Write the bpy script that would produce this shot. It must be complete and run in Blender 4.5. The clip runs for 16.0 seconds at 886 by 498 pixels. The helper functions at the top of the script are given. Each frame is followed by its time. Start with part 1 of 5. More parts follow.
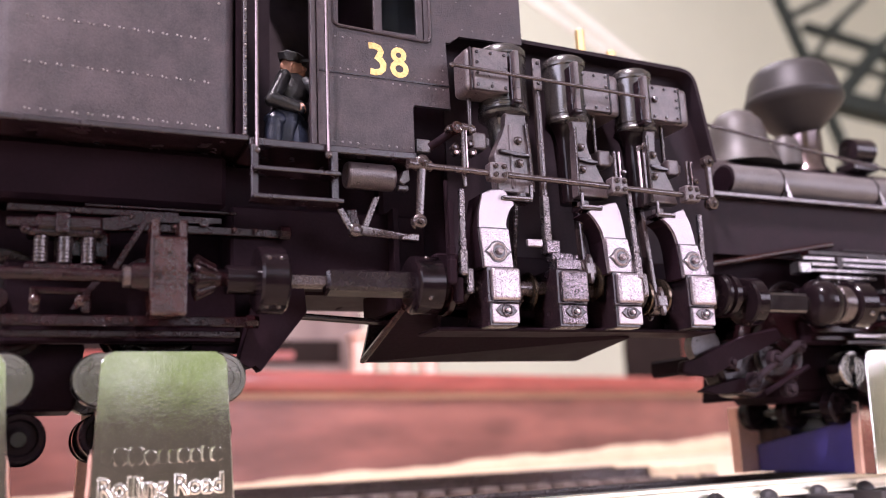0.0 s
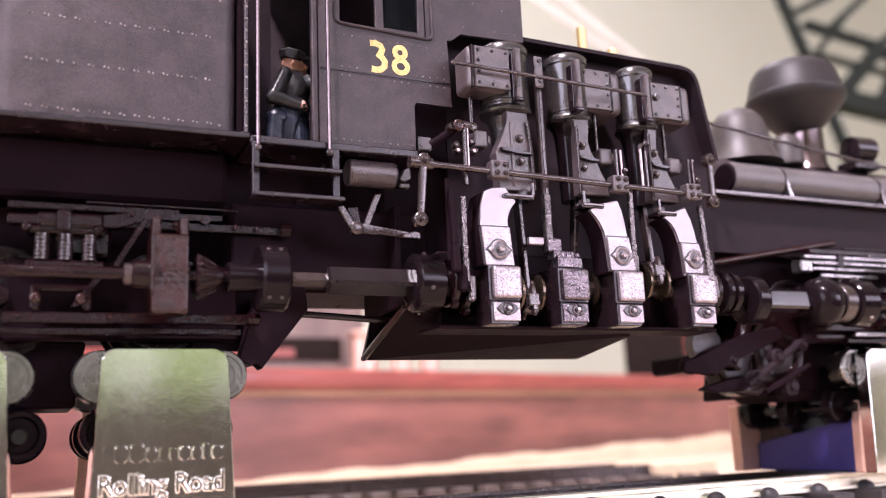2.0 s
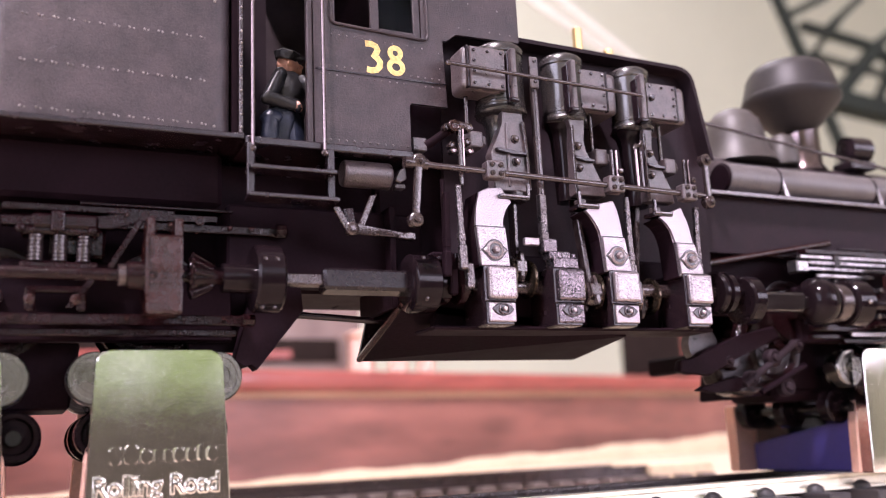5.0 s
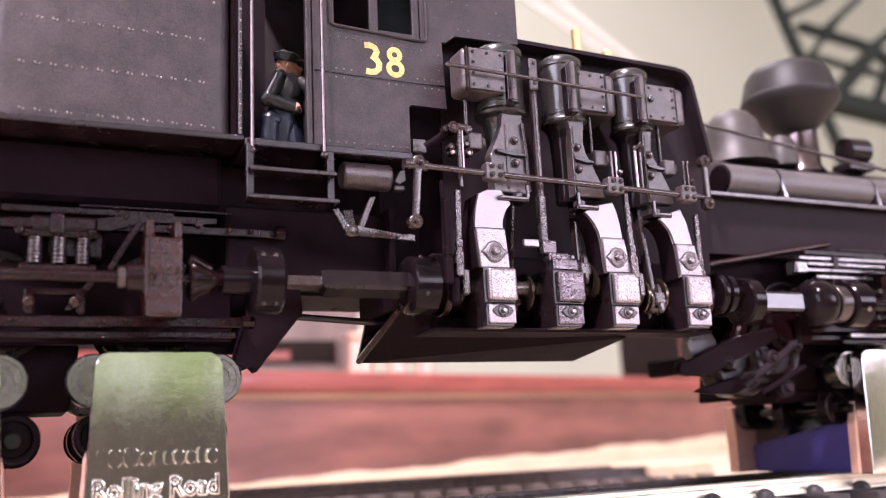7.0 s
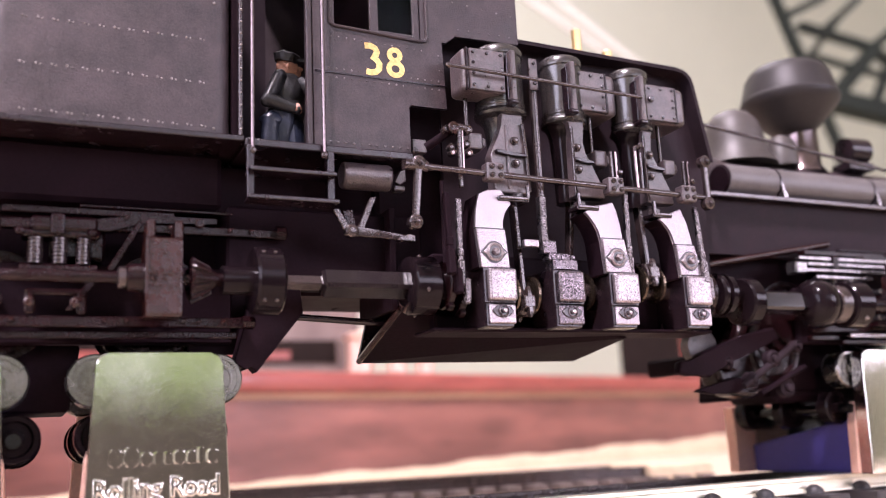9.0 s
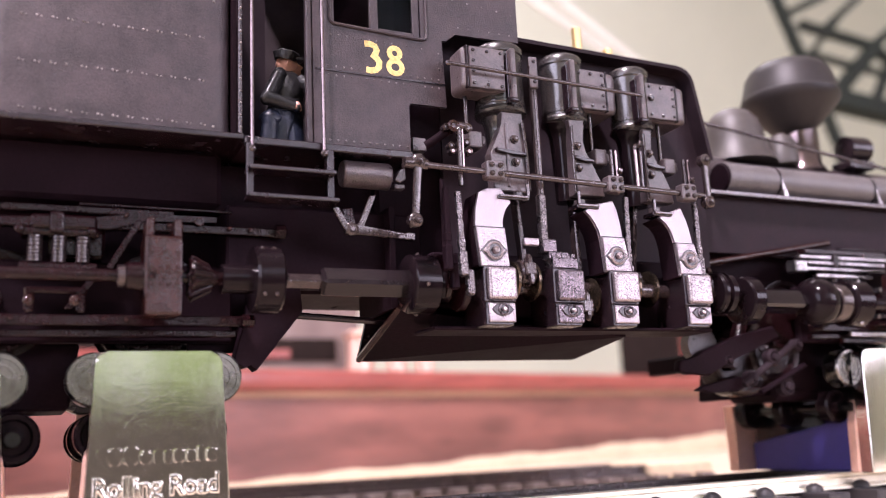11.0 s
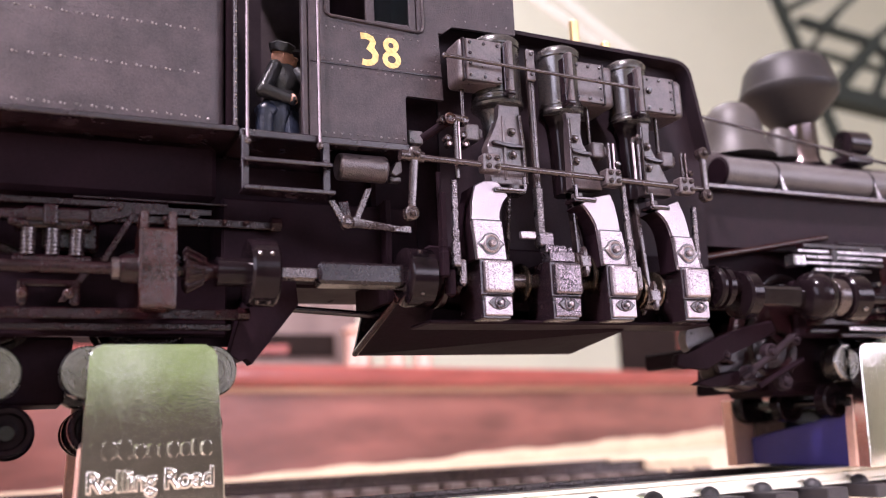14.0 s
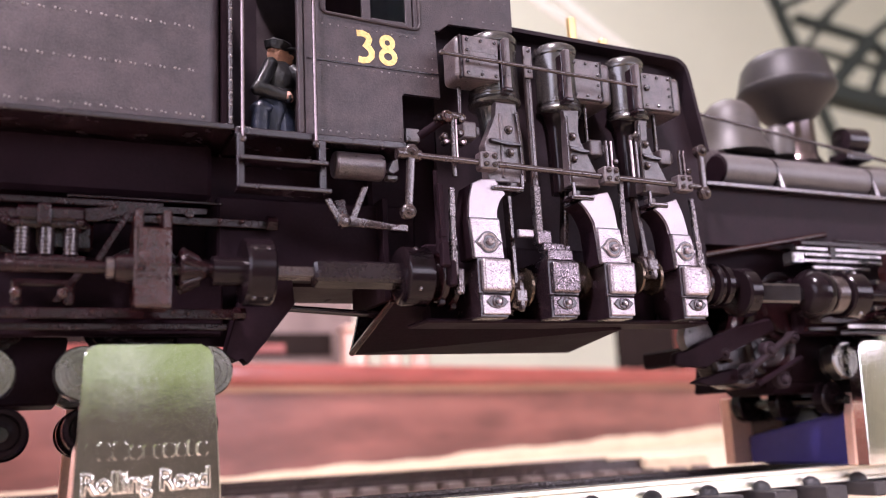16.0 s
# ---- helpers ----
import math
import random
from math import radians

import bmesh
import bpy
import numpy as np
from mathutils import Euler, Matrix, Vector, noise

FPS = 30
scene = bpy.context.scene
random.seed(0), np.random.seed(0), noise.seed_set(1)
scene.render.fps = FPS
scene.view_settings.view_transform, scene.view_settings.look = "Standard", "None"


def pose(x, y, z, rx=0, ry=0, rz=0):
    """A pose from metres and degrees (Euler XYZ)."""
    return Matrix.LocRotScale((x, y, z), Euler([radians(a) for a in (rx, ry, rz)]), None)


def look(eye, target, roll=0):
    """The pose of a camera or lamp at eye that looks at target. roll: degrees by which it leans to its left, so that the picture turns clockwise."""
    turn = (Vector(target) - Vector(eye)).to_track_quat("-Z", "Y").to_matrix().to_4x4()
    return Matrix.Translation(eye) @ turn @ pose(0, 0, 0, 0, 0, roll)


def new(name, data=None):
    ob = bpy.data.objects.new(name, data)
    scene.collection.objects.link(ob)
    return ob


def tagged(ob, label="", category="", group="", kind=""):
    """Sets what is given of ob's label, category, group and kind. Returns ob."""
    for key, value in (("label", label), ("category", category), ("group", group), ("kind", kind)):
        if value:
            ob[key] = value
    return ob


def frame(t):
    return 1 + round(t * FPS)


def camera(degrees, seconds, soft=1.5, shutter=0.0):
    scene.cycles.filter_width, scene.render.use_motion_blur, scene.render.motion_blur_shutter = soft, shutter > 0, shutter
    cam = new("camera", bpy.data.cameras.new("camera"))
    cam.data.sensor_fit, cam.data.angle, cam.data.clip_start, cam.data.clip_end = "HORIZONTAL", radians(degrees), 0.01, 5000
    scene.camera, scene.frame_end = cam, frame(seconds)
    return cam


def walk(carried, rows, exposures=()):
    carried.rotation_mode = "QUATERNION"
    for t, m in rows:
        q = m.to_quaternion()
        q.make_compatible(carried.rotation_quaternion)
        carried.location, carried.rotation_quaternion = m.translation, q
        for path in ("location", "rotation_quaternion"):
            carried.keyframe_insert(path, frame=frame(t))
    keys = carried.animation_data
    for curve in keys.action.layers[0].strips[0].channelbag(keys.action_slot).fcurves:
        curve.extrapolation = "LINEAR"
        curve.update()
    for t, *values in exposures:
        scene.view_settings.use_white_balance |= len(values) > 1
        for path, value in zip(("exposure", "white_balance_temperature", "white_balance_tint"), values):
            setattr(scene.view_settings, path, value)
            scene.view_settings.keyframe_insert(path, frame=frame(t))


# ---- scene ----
# A geared model locomotive, about 1:87, runs on a rolling road. Lengths below are in millimetres unless said otherwise.
cam = camera(52.0, 16.0, soft=1.0)
cam.data.dof.use_dof = True
cam.data.dof.focus_distance = 0.119
cam.data.dof.aperture_fstop = 21.0
walk(cam, [
    (0, pose(-0.04813, -0.10424, -0.00012, 101.899, 2.590, -24.326)),
    (0.5, pose(-0.04804, -0.10437, -0.00011, 101.956, 2.638, -24.298)),
    (1, pose(-0.04816, -0.10418, -0.00005, 101.885, 2.570, -24.392)),
    (1.5, pose(-0.04799, -0.10428, 0.00003, 101.744, 2.476, -24.271)),
    (2, pose(-0.04816, -0.10414, -0.00003, 101.735, 2.480, -24.313)),
    (2.5, pose(-0.04800, -0.10411, -0.00006, 101.745, 2.532, -24.408)),
    (3, pose(-0.04794, -0.10415, -0.00002, 101.681, 2.481, -24.402)),
    (3.5, pose(-0.04797, -0.10399, -0.00013, 101.768, 2.586, -24.481)),
    (4, pose(-0.04786, -0.10410, -0.00006, 101.724, 2.510, -24.423)),
    (6.5, pose(-0.04791, -0.10409, -0.00016, 101.971, 2.769, -24.500)),
    (7, pose(-0.04800, -0.10400, -0.00000, 101.870, 2.689, -24.544)),
    (7.5, pose(-0.04809, -0.10397, 0.00017, 101.816, 2.714, -24.586)),
    (8, pose(-0.04786, -0.10417, 0.00014, 101.831, 2.652, -24.488)),
    (8.5, pose(-0.04787, -0.10424, 0.00008, 101.907, 2.687, -24.490)),
    (9, pose(-0.04805, -0.10408, 0.00005, 101.853, 2.694, -24.539)),
    (11.5, pose(-0.04789, -0.10398, 0.00011, 101.669, 2.635, -24.535)),
    (12, pose(-0.04778, -0.10400, 0.00007, 101.603, 2.520, -24.434)),
    (12.5, pose(-0.04795, -0.10394, -0.00021, 101.683, 2.595, -24.512)),
    (13, pose(-0.04777, -0.10382, -0.00010, 101.644, 2.593, -24.554)),
    (13.5, pose(-0.04750, -0.10359, -0.00002, 101.537, 2.632, -24.583)),
    (14, pose(-0.04744, -0.10353, -0.00020, 101.519, 2.649, -24.617)),
    (14.5, pose(-0.04754, -0.10316, -0.00022, 101.452, 2.654, -24.702)),
    (15, pose(-0.04723, -0.10296, -0.00014, 101.385, 2.732, -24.662)),
    (15.5, pose(-0.04706, -0.10308, -0.00026, 101.452, 2.772, -24.653)),
    (16, pose(-0.04719, -0.10287, -0.00002, 101.401, 2.826, -24.789)),
], exposures=[(0.0, 0.17, 5950, 31), (16.0, 0.17, 5950, 31)])

# ---- light ----
world = bpy.data.worlds.new("room_air")
scene.world = world
world.use_nodes = True
world.node_tree.nodes["Background"].inputs[0].default_value = (0.9, 0.85, 0.8, 1)
world.node_tree.nodes["Background"].inputs[1].default_value = 0.05


def area_lamp(name, eye, target, w, h, power, colour):
    data = bpy.data.lights.new(name, "AREA")
    data.shape, data.size, data.size_y, data.energy, data.color = "RECTANGLE", w, h, power, colour
    ob = new(name, data)
    ob.matrix_world = look(eye, target)
    return ob


area_lamp("window_daylight", (1.16, -1.56, 0.42), (0.02, 0, 0.03), 1.05, 0.55, 17, (1.0, 0.94, 0.97))
area_lamp("side_window_daylight", (-1.62, -0.55, 0.55), (0, 0, 0.03), 1.3, 0.9, 22.5, (0.92, 0.93, 1.0))
area_lamp("desk_lamp_glow", (-0.40, -0.38, 0.95), (0.01, 0, 0.03), 0.11, 0.11, 26, (1.0, 0.90, 0.84))
area_lamp("ceiling_light_glow", (0.3, 0.75, 1.58), (0.3, 0.75, 0), 0.6, 0.6, 16, (1.0, 0.95, 0.87))


# ---- materials ----
def nodes_of(name):
    m = bpy.data.materials.new(name)
    m.use_nodes = True
    nt = m.node_tree
    return m, nt, nt.nodes["Principled BSDF"]


def surface(name, colour, rough=0.5, metal=0.0, grain=600.0, vary=0.25, bump=0.2, depth=0.00005, spec=0.5, stretch=(1, 1, 1), tint=None, rough_vary=0.12, blotch=None, coat=0.0):
    """Paint, metal or wood with fine grain (features per metre) and broad wear."""
    m, nt, p = nodes_of(name)
    N, L = nt.nodes.new, nt.links.new
    tc = N("ShaderNodeTexCoord")
    mp = N("ShaderNodeMapping")
    mp.inputs["Scale"].default_value = stretch
    L(tc.outputs["Object"], mp.inputs["Vector"])
    fine, broad = N("ShaderNodeTexNoise"), N("ShaderNodeTexNoise")
    fine.inputs["Scale"].default_value, fine.inputs["Detail"].default_value = grain, 5
    broad.inputs["Scale"].default_value, broad.inputs["Detail"].default_value = blotch or grain / 9, 4
    for n in (fine, broad):
        L(mp.outputs[0], n.inputs["Vector"])
    mix = N("ShaderNodeMix")
    mix.data_type = "RGBA"
    c = Vector(colour)
    d = Vector(tint) if tint else c * (1 - vary)
    hi = c * (1 + vary * 0.6)
    mix.inputs[6].default_value = (*d, 1)
    mix.inputs[7].default_value = (min(hi.x, 1), min(hi.y, 1), min(hi.z, 1), 1)
    add = N("ShaderNodeMath")
    add.operation = "MULTIPLY_ADD"
    L(fine.outputs["Fac"], add.inputs[0])
    add.inputs[1].default_value = 0.5
    half = N("ShaderNodeMath")
    half.operation = "MULTIPLY"
    L(broad.outputs["Fac"], half.inputs[0])
    half.inputs[1].default_value = 0.5
    L(half.outputs[0], add.inputs[2])
    ramp = N("ShaderNodeMapRange")
    ramp.inputs[1].default_value, ramp.inputs[2].default_value = 0.32, 0.68
    L(add.outputs[0], ramp.inputs[0])
    L(ramp.outputs[0], mix.inputs[0])
    L(mix.outputs[2], p.inputs["Base Color"])
    rr = N("ShaderNodeMapRange")
    rr.inputs[3].default_value, rr.inputs[4].default_value = max(rough - rough_vary, 0.03), min(rough + rough_vary, 1)
    L(broad.outputs["Fac"], rr.inputs[0])
    L(rr.outputs[0], p.inputs["Roughness"])
    p.inputs["Metallic"].default_value = metal
    p.inputs["Specular IOR Level"].default_value = spec
    p.inputs["Coat Weight"].default_value = coat
    if bump:
        b = N("ShaderNodeBump")
        b.inputs["Strength"].default_value, b.inputs["Distance"].default_value = bump, depth
        L(fine.outputs["Fac"], b.inputs["Height"])
        L(b.outputs[0], p.inputs["Normal"])
    return m


def casting(name, pale, pit, lo, hi, rough, depth):
    """Sand-cast metal: pale grains with fine dark pits between them."""
    m, nt, p = nodes_of(name)
    N, L = nt.nodes.new, nt.links.new
    tc, fine, broad = N("ShaderNodeTexCoord"), N("ShaderNodeTexNoise"), N("ShaderNodeTexNoise")
    fine.inputs["Scale"].default_value, fine.inputs["Detail"].default_value, fine.inputs["Roughness"].default_value = 7500, 2, 0.6
    broad.inputs["Scale"].default_value, broad.inputs["Detail"].default_value = 700, 3
    for n in (fine, broad):
        L(tc.outputs["Object"], n.inputs["Vector"])
    ramp, mix, tone = N("ShaderNodeMapRange"), N("ShaderNodeMix"), N("ShaderNodeMapRange")
    ramp.inputs[1].default_value, ramp.inputs[2].default_value = lo, hi
    mix.data_type = "RGBA"
    mix.inputs[6].default_value, mix.inputs[7].default_value = (*pit, 1), (*pale, 1)
    L(fine.outputs["Fac"], ramp.inputs[0])
    L(ramp.outputs[0], mix.inputs[0])
    L(mix.outputs[2], p.inputs["Base Color"])
    tone.inputs[3].default_value, tone.inputs[4].default_value = rough - 0.1, rough + 0.1
    L(broad.outputs["Fac"], tone.inputs[0])
    L(tone.outputs[0], p.inputs["Roughness"])
    p.inputs["Metallic"].default_value = 0.85
    b = N("ShaderNodeBump")
    b.inputs["Strength"].default_value, b.inputs["Distance"].default_value = 0.8, depth
    L(fine.outputs["Fac"], b.inputs["Height"])
    L(b.outputs[0], p.inputs["Normal"])
    return m


def glow(name, colour, strength):
    m, nt, p = nodes_of(name)
    p.inputs["Base Color"].default_value = (*colour, 1)
    p.inputs["Emission Color"].default_value = (*colour, 1)
    p.inputs["Emission Strength"].default_value = strength
    return m


PAINT = surface("satin_black_paint", (0.015, 0.0085, 0.0108), 0.24, 0, 4200, 0.4, 0.7, 0.00005, 0.45)
PANEL = surface("dusty_black_panel", (0.038, 0.0255, 0.0285), 0.40, 0, 5200, 0.7, 1.0, 0.00008, 0.5, blotch=420, rough_vary=0.12)
GLOSS = surface("gloss_black_plastic", (0.0085, 0.0050, 0.0062), 0.15, 0, 2500, 0.3, 0.12, 0.00003, 0.14)
CAST = casting("speckled_graphite_casting", (0.50, 0.44, 0.465), (0.09, 0.065, 0.075), 0.34, 0.57, 0.35, 0.00006)
CASTDARK = casting("speckled_dark_casting", (0.36, 0.305, 0.335), (0.02, 0.014, 0.018), 0.38, 0.68, 0.26, 0.00007)
RODCAST = casting("worn_bright_rod", (0.30, 0.265, 0.27), (0.03, 0.022, 0.025), 0.40, 0.64, 0.28, 0.00007)
OILED = surface("oily_brown_black_truck", (0.0115, 0.0038, 0.0048), 0.10, 0, 5200, 0.6, 0.9, 0.00006, 0.24)
GEARBOX = surface("oily_brown_gearbox", (0.024, 0.0072, 0.0064), 0.11, 0, 5200, 0.5, 0.9, 0.00007, 0.42)
STEEL = surface("dull_rod_steel", (0.042, 0.028, 0.028), 0.2, 0.3, 4500, 0.4, 0.8, 0.00005, 0.9)
CHROME = surface("polished_nickel_plate", (0.93, 0.915, 0.88), 0.05, 1.0, 5200, 0.14, 0.5, 0.000012, 0.5, rough_vary=0.05, blotch=900)
BEARING = surface("brushed_bearing_steel", (0.24, 0.225, 0.21), 0.26, 1.0, 2500, 0.2, 0.15, 0.00003)
COPPER = surface("copper_tinted_metal", (0.80, 0.50, 0.40), 0.35, 0.6, 1500, 0.15, 0.2, 0.00004)
BLUE = surface("deep_blue_plastic", (0.035, 0.03, 0.16), 0.4, 0, 900, 0.15, 0.1)
TUBE = surface("glossy_black_tube", (0.012, 0.0085, 0.0095), 0.15, 0, 2500, 0.3, 0.15, 0.00003, 0.6)
DARKTUBE = surface("satin_black_tube", (0.012, 0.0080, 0.0092), 0.2, 0, 2500, 0.3, 0.15, 0.00003, 0.32)
RUBBER = surface("black_roller_rubber", (0.005, 0.0045, 0.0045), 0.22, 0, 1600, 0.3, 0.3, spec=0.5)
GOLD = surface("gold_numeral_paint", (0.74, 0.56, 0.22), 0.5, 0.0, 2500, 0.25, 0.4, tint=(0.42, 0.27, 0.07))
BRASS = surface("bright_brass", (0.90, 0.66, 0.32), 0.42, 0.9, 1500, 0.15, 0.1)
RAIL = surface("nickel_silver_rail", (0.88, 0.85, 0.72), 0.36, 0.75, 900, 0.15, 0.2, stretch=(0.1, 1, 1))
SIDING = surface("dusty_siding_plastic", (0.10, 0.075, 0.068), 0.6, 0, 400, 0.4, 0.4)
SLEEPER = surface("black_plastic_sleeper", (0.025, 0.022, 0.024), 0.55, 0, 1200, 0.3, 0.4)
WOOD = surface("varnished_red_brown_wood", (0.21, 0.082, 0.066), 0.30, 0, 90, 0.75, 0.25, 0.0004, stretch=(0.05, 1.0, 1.3), tint=(0.055, 0.020, 0.018), coat=0.35)
WOODLIP = surface("red_stained_wood", (0.30, 0.075, 0.06), 0.30, 0, 130, 0.4, 0.15, 0.0002, stretch=(0.12, 1.2, 2.2), tint=(0.17, 0.04, 0.033), coat=0.3)
CLOTH = surface("cream_felt", (0.56, 0.44, 0.30), 0.9, 0, 500, 0.25, 0.6, 0.0003)
PLASTER = surface("warm_cream_wall", (0.60, 0.61, 0.495), 0.85, 0, 60, 0.05, 0.2, 0.0005)
CEILING = surface("white_ceiling_paint", (0.8, 0.78, 0.74), 0.9, 0, 60, 0.05, 0.1)
BOARD = surface("pale_table_board", (0.55, 0.44, 0.32), 0.6, 0, 150, 0.15, 0.2, stretch=(0.2, 1, 1))
GIRDER = surface("grey_green_girder_paint", (0.020, 0.026, 0.021), 0.7, 0, 200, 0.25, 0.2, spec=0.2)
SKIN = surface("painted_skin_tone", (0.50, 0.27, 0.19), 0.5, 0, 1500, 0.25, 0.4, 0.0001, tint=(0.26, 0.12, 0.08), blotch=600)
CLOTHES = surface("painted_figure", (0.015, 0.014, 0.015), 0.36, 0, 900, 0.8, 1.0, 0.00018, 0.4, tint=(0.004, 0.004, 0.0045), blotch=420)
GREYBOX = surface("grey_pink_card", (0.22, 0.165, 0.15), 0.9, 0, 90, 0.35, 0.1, spec=0.1)
DARKBOX = surface("dark_brown_card", (0.022, 0.015, 0.013), 0.9, 0, 90, 0.3, 0.1, spec=0.05)
GLASSDARK, _nt, _p = nodes_of("smoky_cab_glass")
_p.inputs["Base Color"].default_value = (0.35, 0.38, 0.42, 1)
_p.inputs["Roughness"].default_value = 0.04
_p.inputs["Transmission Weight"].default_value = 1.0
_p.inputs["IOR"].default_value = 1.12
SKY = glow("daylight_outside", (0.92, 0.96, 1.0), 1.6)
# Unseen garden; its own emission replaces sunlight for the nickel plates to reflect.
HEDGE, _nt, _p = nodes_of("glowing_garden_backdrop")
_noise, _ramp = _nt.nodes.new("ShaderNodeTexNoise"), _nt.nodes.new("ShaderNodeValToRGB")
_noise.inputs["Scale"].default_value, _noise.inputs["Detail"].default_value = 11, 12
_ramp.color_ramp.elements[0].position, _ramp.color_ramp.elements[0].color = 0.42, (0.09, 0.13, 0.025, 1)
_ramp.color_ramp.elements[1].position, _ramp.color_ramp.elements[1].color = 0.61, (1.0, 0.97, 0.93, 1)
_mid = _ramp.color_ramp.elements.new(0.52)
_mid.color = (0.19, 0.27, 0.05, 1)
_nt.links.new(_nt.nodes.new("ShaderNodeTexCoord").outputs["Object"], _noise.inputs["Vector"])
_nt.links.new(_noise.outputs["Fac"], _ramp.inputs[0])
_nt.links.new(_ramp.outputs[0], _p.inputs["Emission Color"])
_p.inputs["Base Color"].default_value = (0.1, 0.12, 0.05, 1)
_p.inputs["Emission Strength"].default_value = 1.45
# Deep shade and its reddish lens veil are put into this flat black.
DEEP = surface("flat_black_deep_shade", (0.0115, 0.0056, 0.0082), 0.6, 0, 2000, 0.35, 0.4, 0.00006, 0.04)
# Dull black raised above DEEP; the lift carries lens veil over shaded parts.
SHIELD = surface("veil_lifted_dull_black", (0.021, 0.0130, 0.0168), 0.6, 0, 3000, 0.35, 0.4, 0.00005, 0.12)
# Rivets are panel black; these paler tones paint the glints on their heads.
CABRIVET = surface("pale_cab_rivet_glints", (0.17, 0.145, 0.145), 0.28, 0.35, 3000, 0.3, 0.2, 0.00003, 0.7)
RIVET = surface("pale_rivet_glints", (0.30, 0.27, 0.26), 0.3, 0.5, 3000, 0.3, 0.2, 0.00003, 0.6)
BARREL = surface("semi_gloss_cylinder_paint", (0.030, 0.0255, 0.0245), 0.26, 0, 1800, 0.3, 0.12, 0.00003, 1.0, rough_vary=0.04)
TANKP = surface("dusty_grey_black_paint", (0.082, 0.062, 0.065), 0.32, 0, 5200, 0.7, 1.0, 0.00007, 0.8, blotch=700)
DOMEP = surface("dusty_tan_grey_paint", (0.058, 0.049, 0.045), 0.48, 0, 1500, 0.25, 0.4)
# Lighter tan wood tone that holds the highlight line below the lip.
BEADWOOD = surface("tan_highlight_wood", (0.42, 0.24, 0.15), 0.45, 0, 160, 0.3, 0.2, 0.0002, stretch=(0.1, 1, 1))
# Trouser blue is darkened to hold the shade inside the cab.
JEANS = surface("painted_blue_trousers_in_shade", (0.012, 0.015, 0.026), 0.35, 0, 900, 0.8, 1.0, 0.00016, 0.3, tint=(0.003, 0.0035, 0.006), blotch=500)
# Bright tone paints the glints on the dark oily truck bars and small fittings.
BRIGHT = surface("bright_glint_bar_steel", (0.27, 0.25, 0.255), 0.15, 0.9, 3000, 0.6, 0.9, 0.00009, 0.6)
PALE = surface("pale_light_streak", (0.86, 0.83, 0.76), 0.8, 0, 300, 0.1, 0.2)
POLISHED = surface("polished_rail_wire", (0.19, 0.145, 0.145), 0.16, 0.9, 2200, 0.3, 0.3, 0.00005, 0.6)
RESERVOIR = surface("dusty_reservoir_paint", (0.11, 0.098, 0.099), 0.42, 0, 3200, 0.4, 1.0, 0.00009, 0.7, blotch=160)
BRONZE = surface("oily_bronze_web", (0.10, 0.075, 0.055), 0.16, 0.85, 2600, 0.4, 0.7, 0.00010, 0.6)
DARKSILL = surface("dark_reflected_panel", (0.085, 0.075, 0.060), 0.5, 0, 60, 0.3, 0.2)

# ---- building helpers ----
ORIGIN = {}


def thing(name, at, label, category, group="", kind=""):
    ob = new(name)
    ob.empty_display_size = 0.005
    ob.location = Vector(at) * 0.001
    ORIGIN[ob] = Vector(at)
    return tagged(ob, label, category, group, kind)


def mesh_of(name, bm, material, at):
    bm.transform(Matrix.Scale(0.001, 4) @ Matrix.Translation(-Vector(at)))
    bmesh.ops.recalc_face_normals(bm, faces=bm.faces)
    for f in bm.faces:
        f.smooth = True
    for e in bm.edges:
        if len(e.link_faces) == 2:
            turn, (a, b) = e.calc_face_angle(0), [f.calc_area() for f in e.link_faces]
            if turn > 0.6 or (turn > 0.1 and max(a, b) > 5 * min(a, b)):
                e.smooth = False
    me = bpy.data.meshes.new(name)
    bm.to_mesh(me)
    bm.free()
    me.materials.append(material)
    return me


def part(name, bm, material, parent, label="", at=None, kind=""):
    """One mesh under a thing or part; bm is in world millimetres, at is its own pivot."""
    o = ORIGIN[parent]
    at = Vector(at) if at is not None else o.copy()
    ob = new(name, mesh_of(name, bm, material, at))
    ob.parent = parent
    ob.location = (at - o) * 0.001
    ORIGIN[ob] = at
    return tagged(ob, label, kind=kind)


def solo(name, bm, material, at, label, category, group="", kind=""):
    ob = new(name, mesh_of(name, bm, material, at))
    ob.location = Vector(at) * 0.001
    ORIGIN[ob] = Vector(at)
    return tagged(ob, label, category, group, kind)


def B():
    return bmesh.new()


def bevel_new(bm, verts, w, seg=1):
    if w > 0:
        edges = {e for v in verts for e in v.link_edges}
        bmesh.ops.bevel(bm, geom=list(edges), offset=w, offset_type="OFFSET", segments=seg, profile=0.5, affect="EDGES", clamp_overlap=True)


def box(bm, x0, x1, y0, y1, z0, z1, w=0.0, m=None, seg=1):
    vs = bmesh.ops.create_cube(bm, size=1)["verts"]
    for v in vs:
        v.co = Vector(((x0 + x1) / 2 + v.co.x * (x1 - x0), (y0 + y1) / 2 + v.co.y * (y1 - y0), (z0 + z1) / 2 + v.co.z * (z1 - z0)))
        if m:
            v.co = m @ v.co
    bevel_new(bm, vs, w, seg)
    return bm


def prism(bm, pts, y0, y1, w=0.0, seg=1):
    """Extrude an outline of (x, z) points from y0 to y1."""
    n = len(pts)
    a = [bm.verts.new((x, y0, z)) for x, z in pts]
    b = [bm.verts.new((x, y1, z)) for x, z in pts]
    bm.faces.new(a)
    bm.faces.new(b[::-1])
    for i in range(n):
        bm.faces.new((a[i], b[i], b[(i + 1) % n], a[(i + 1) % n]))
    bevel_new(bm, a + b, w, seg)
    return bm


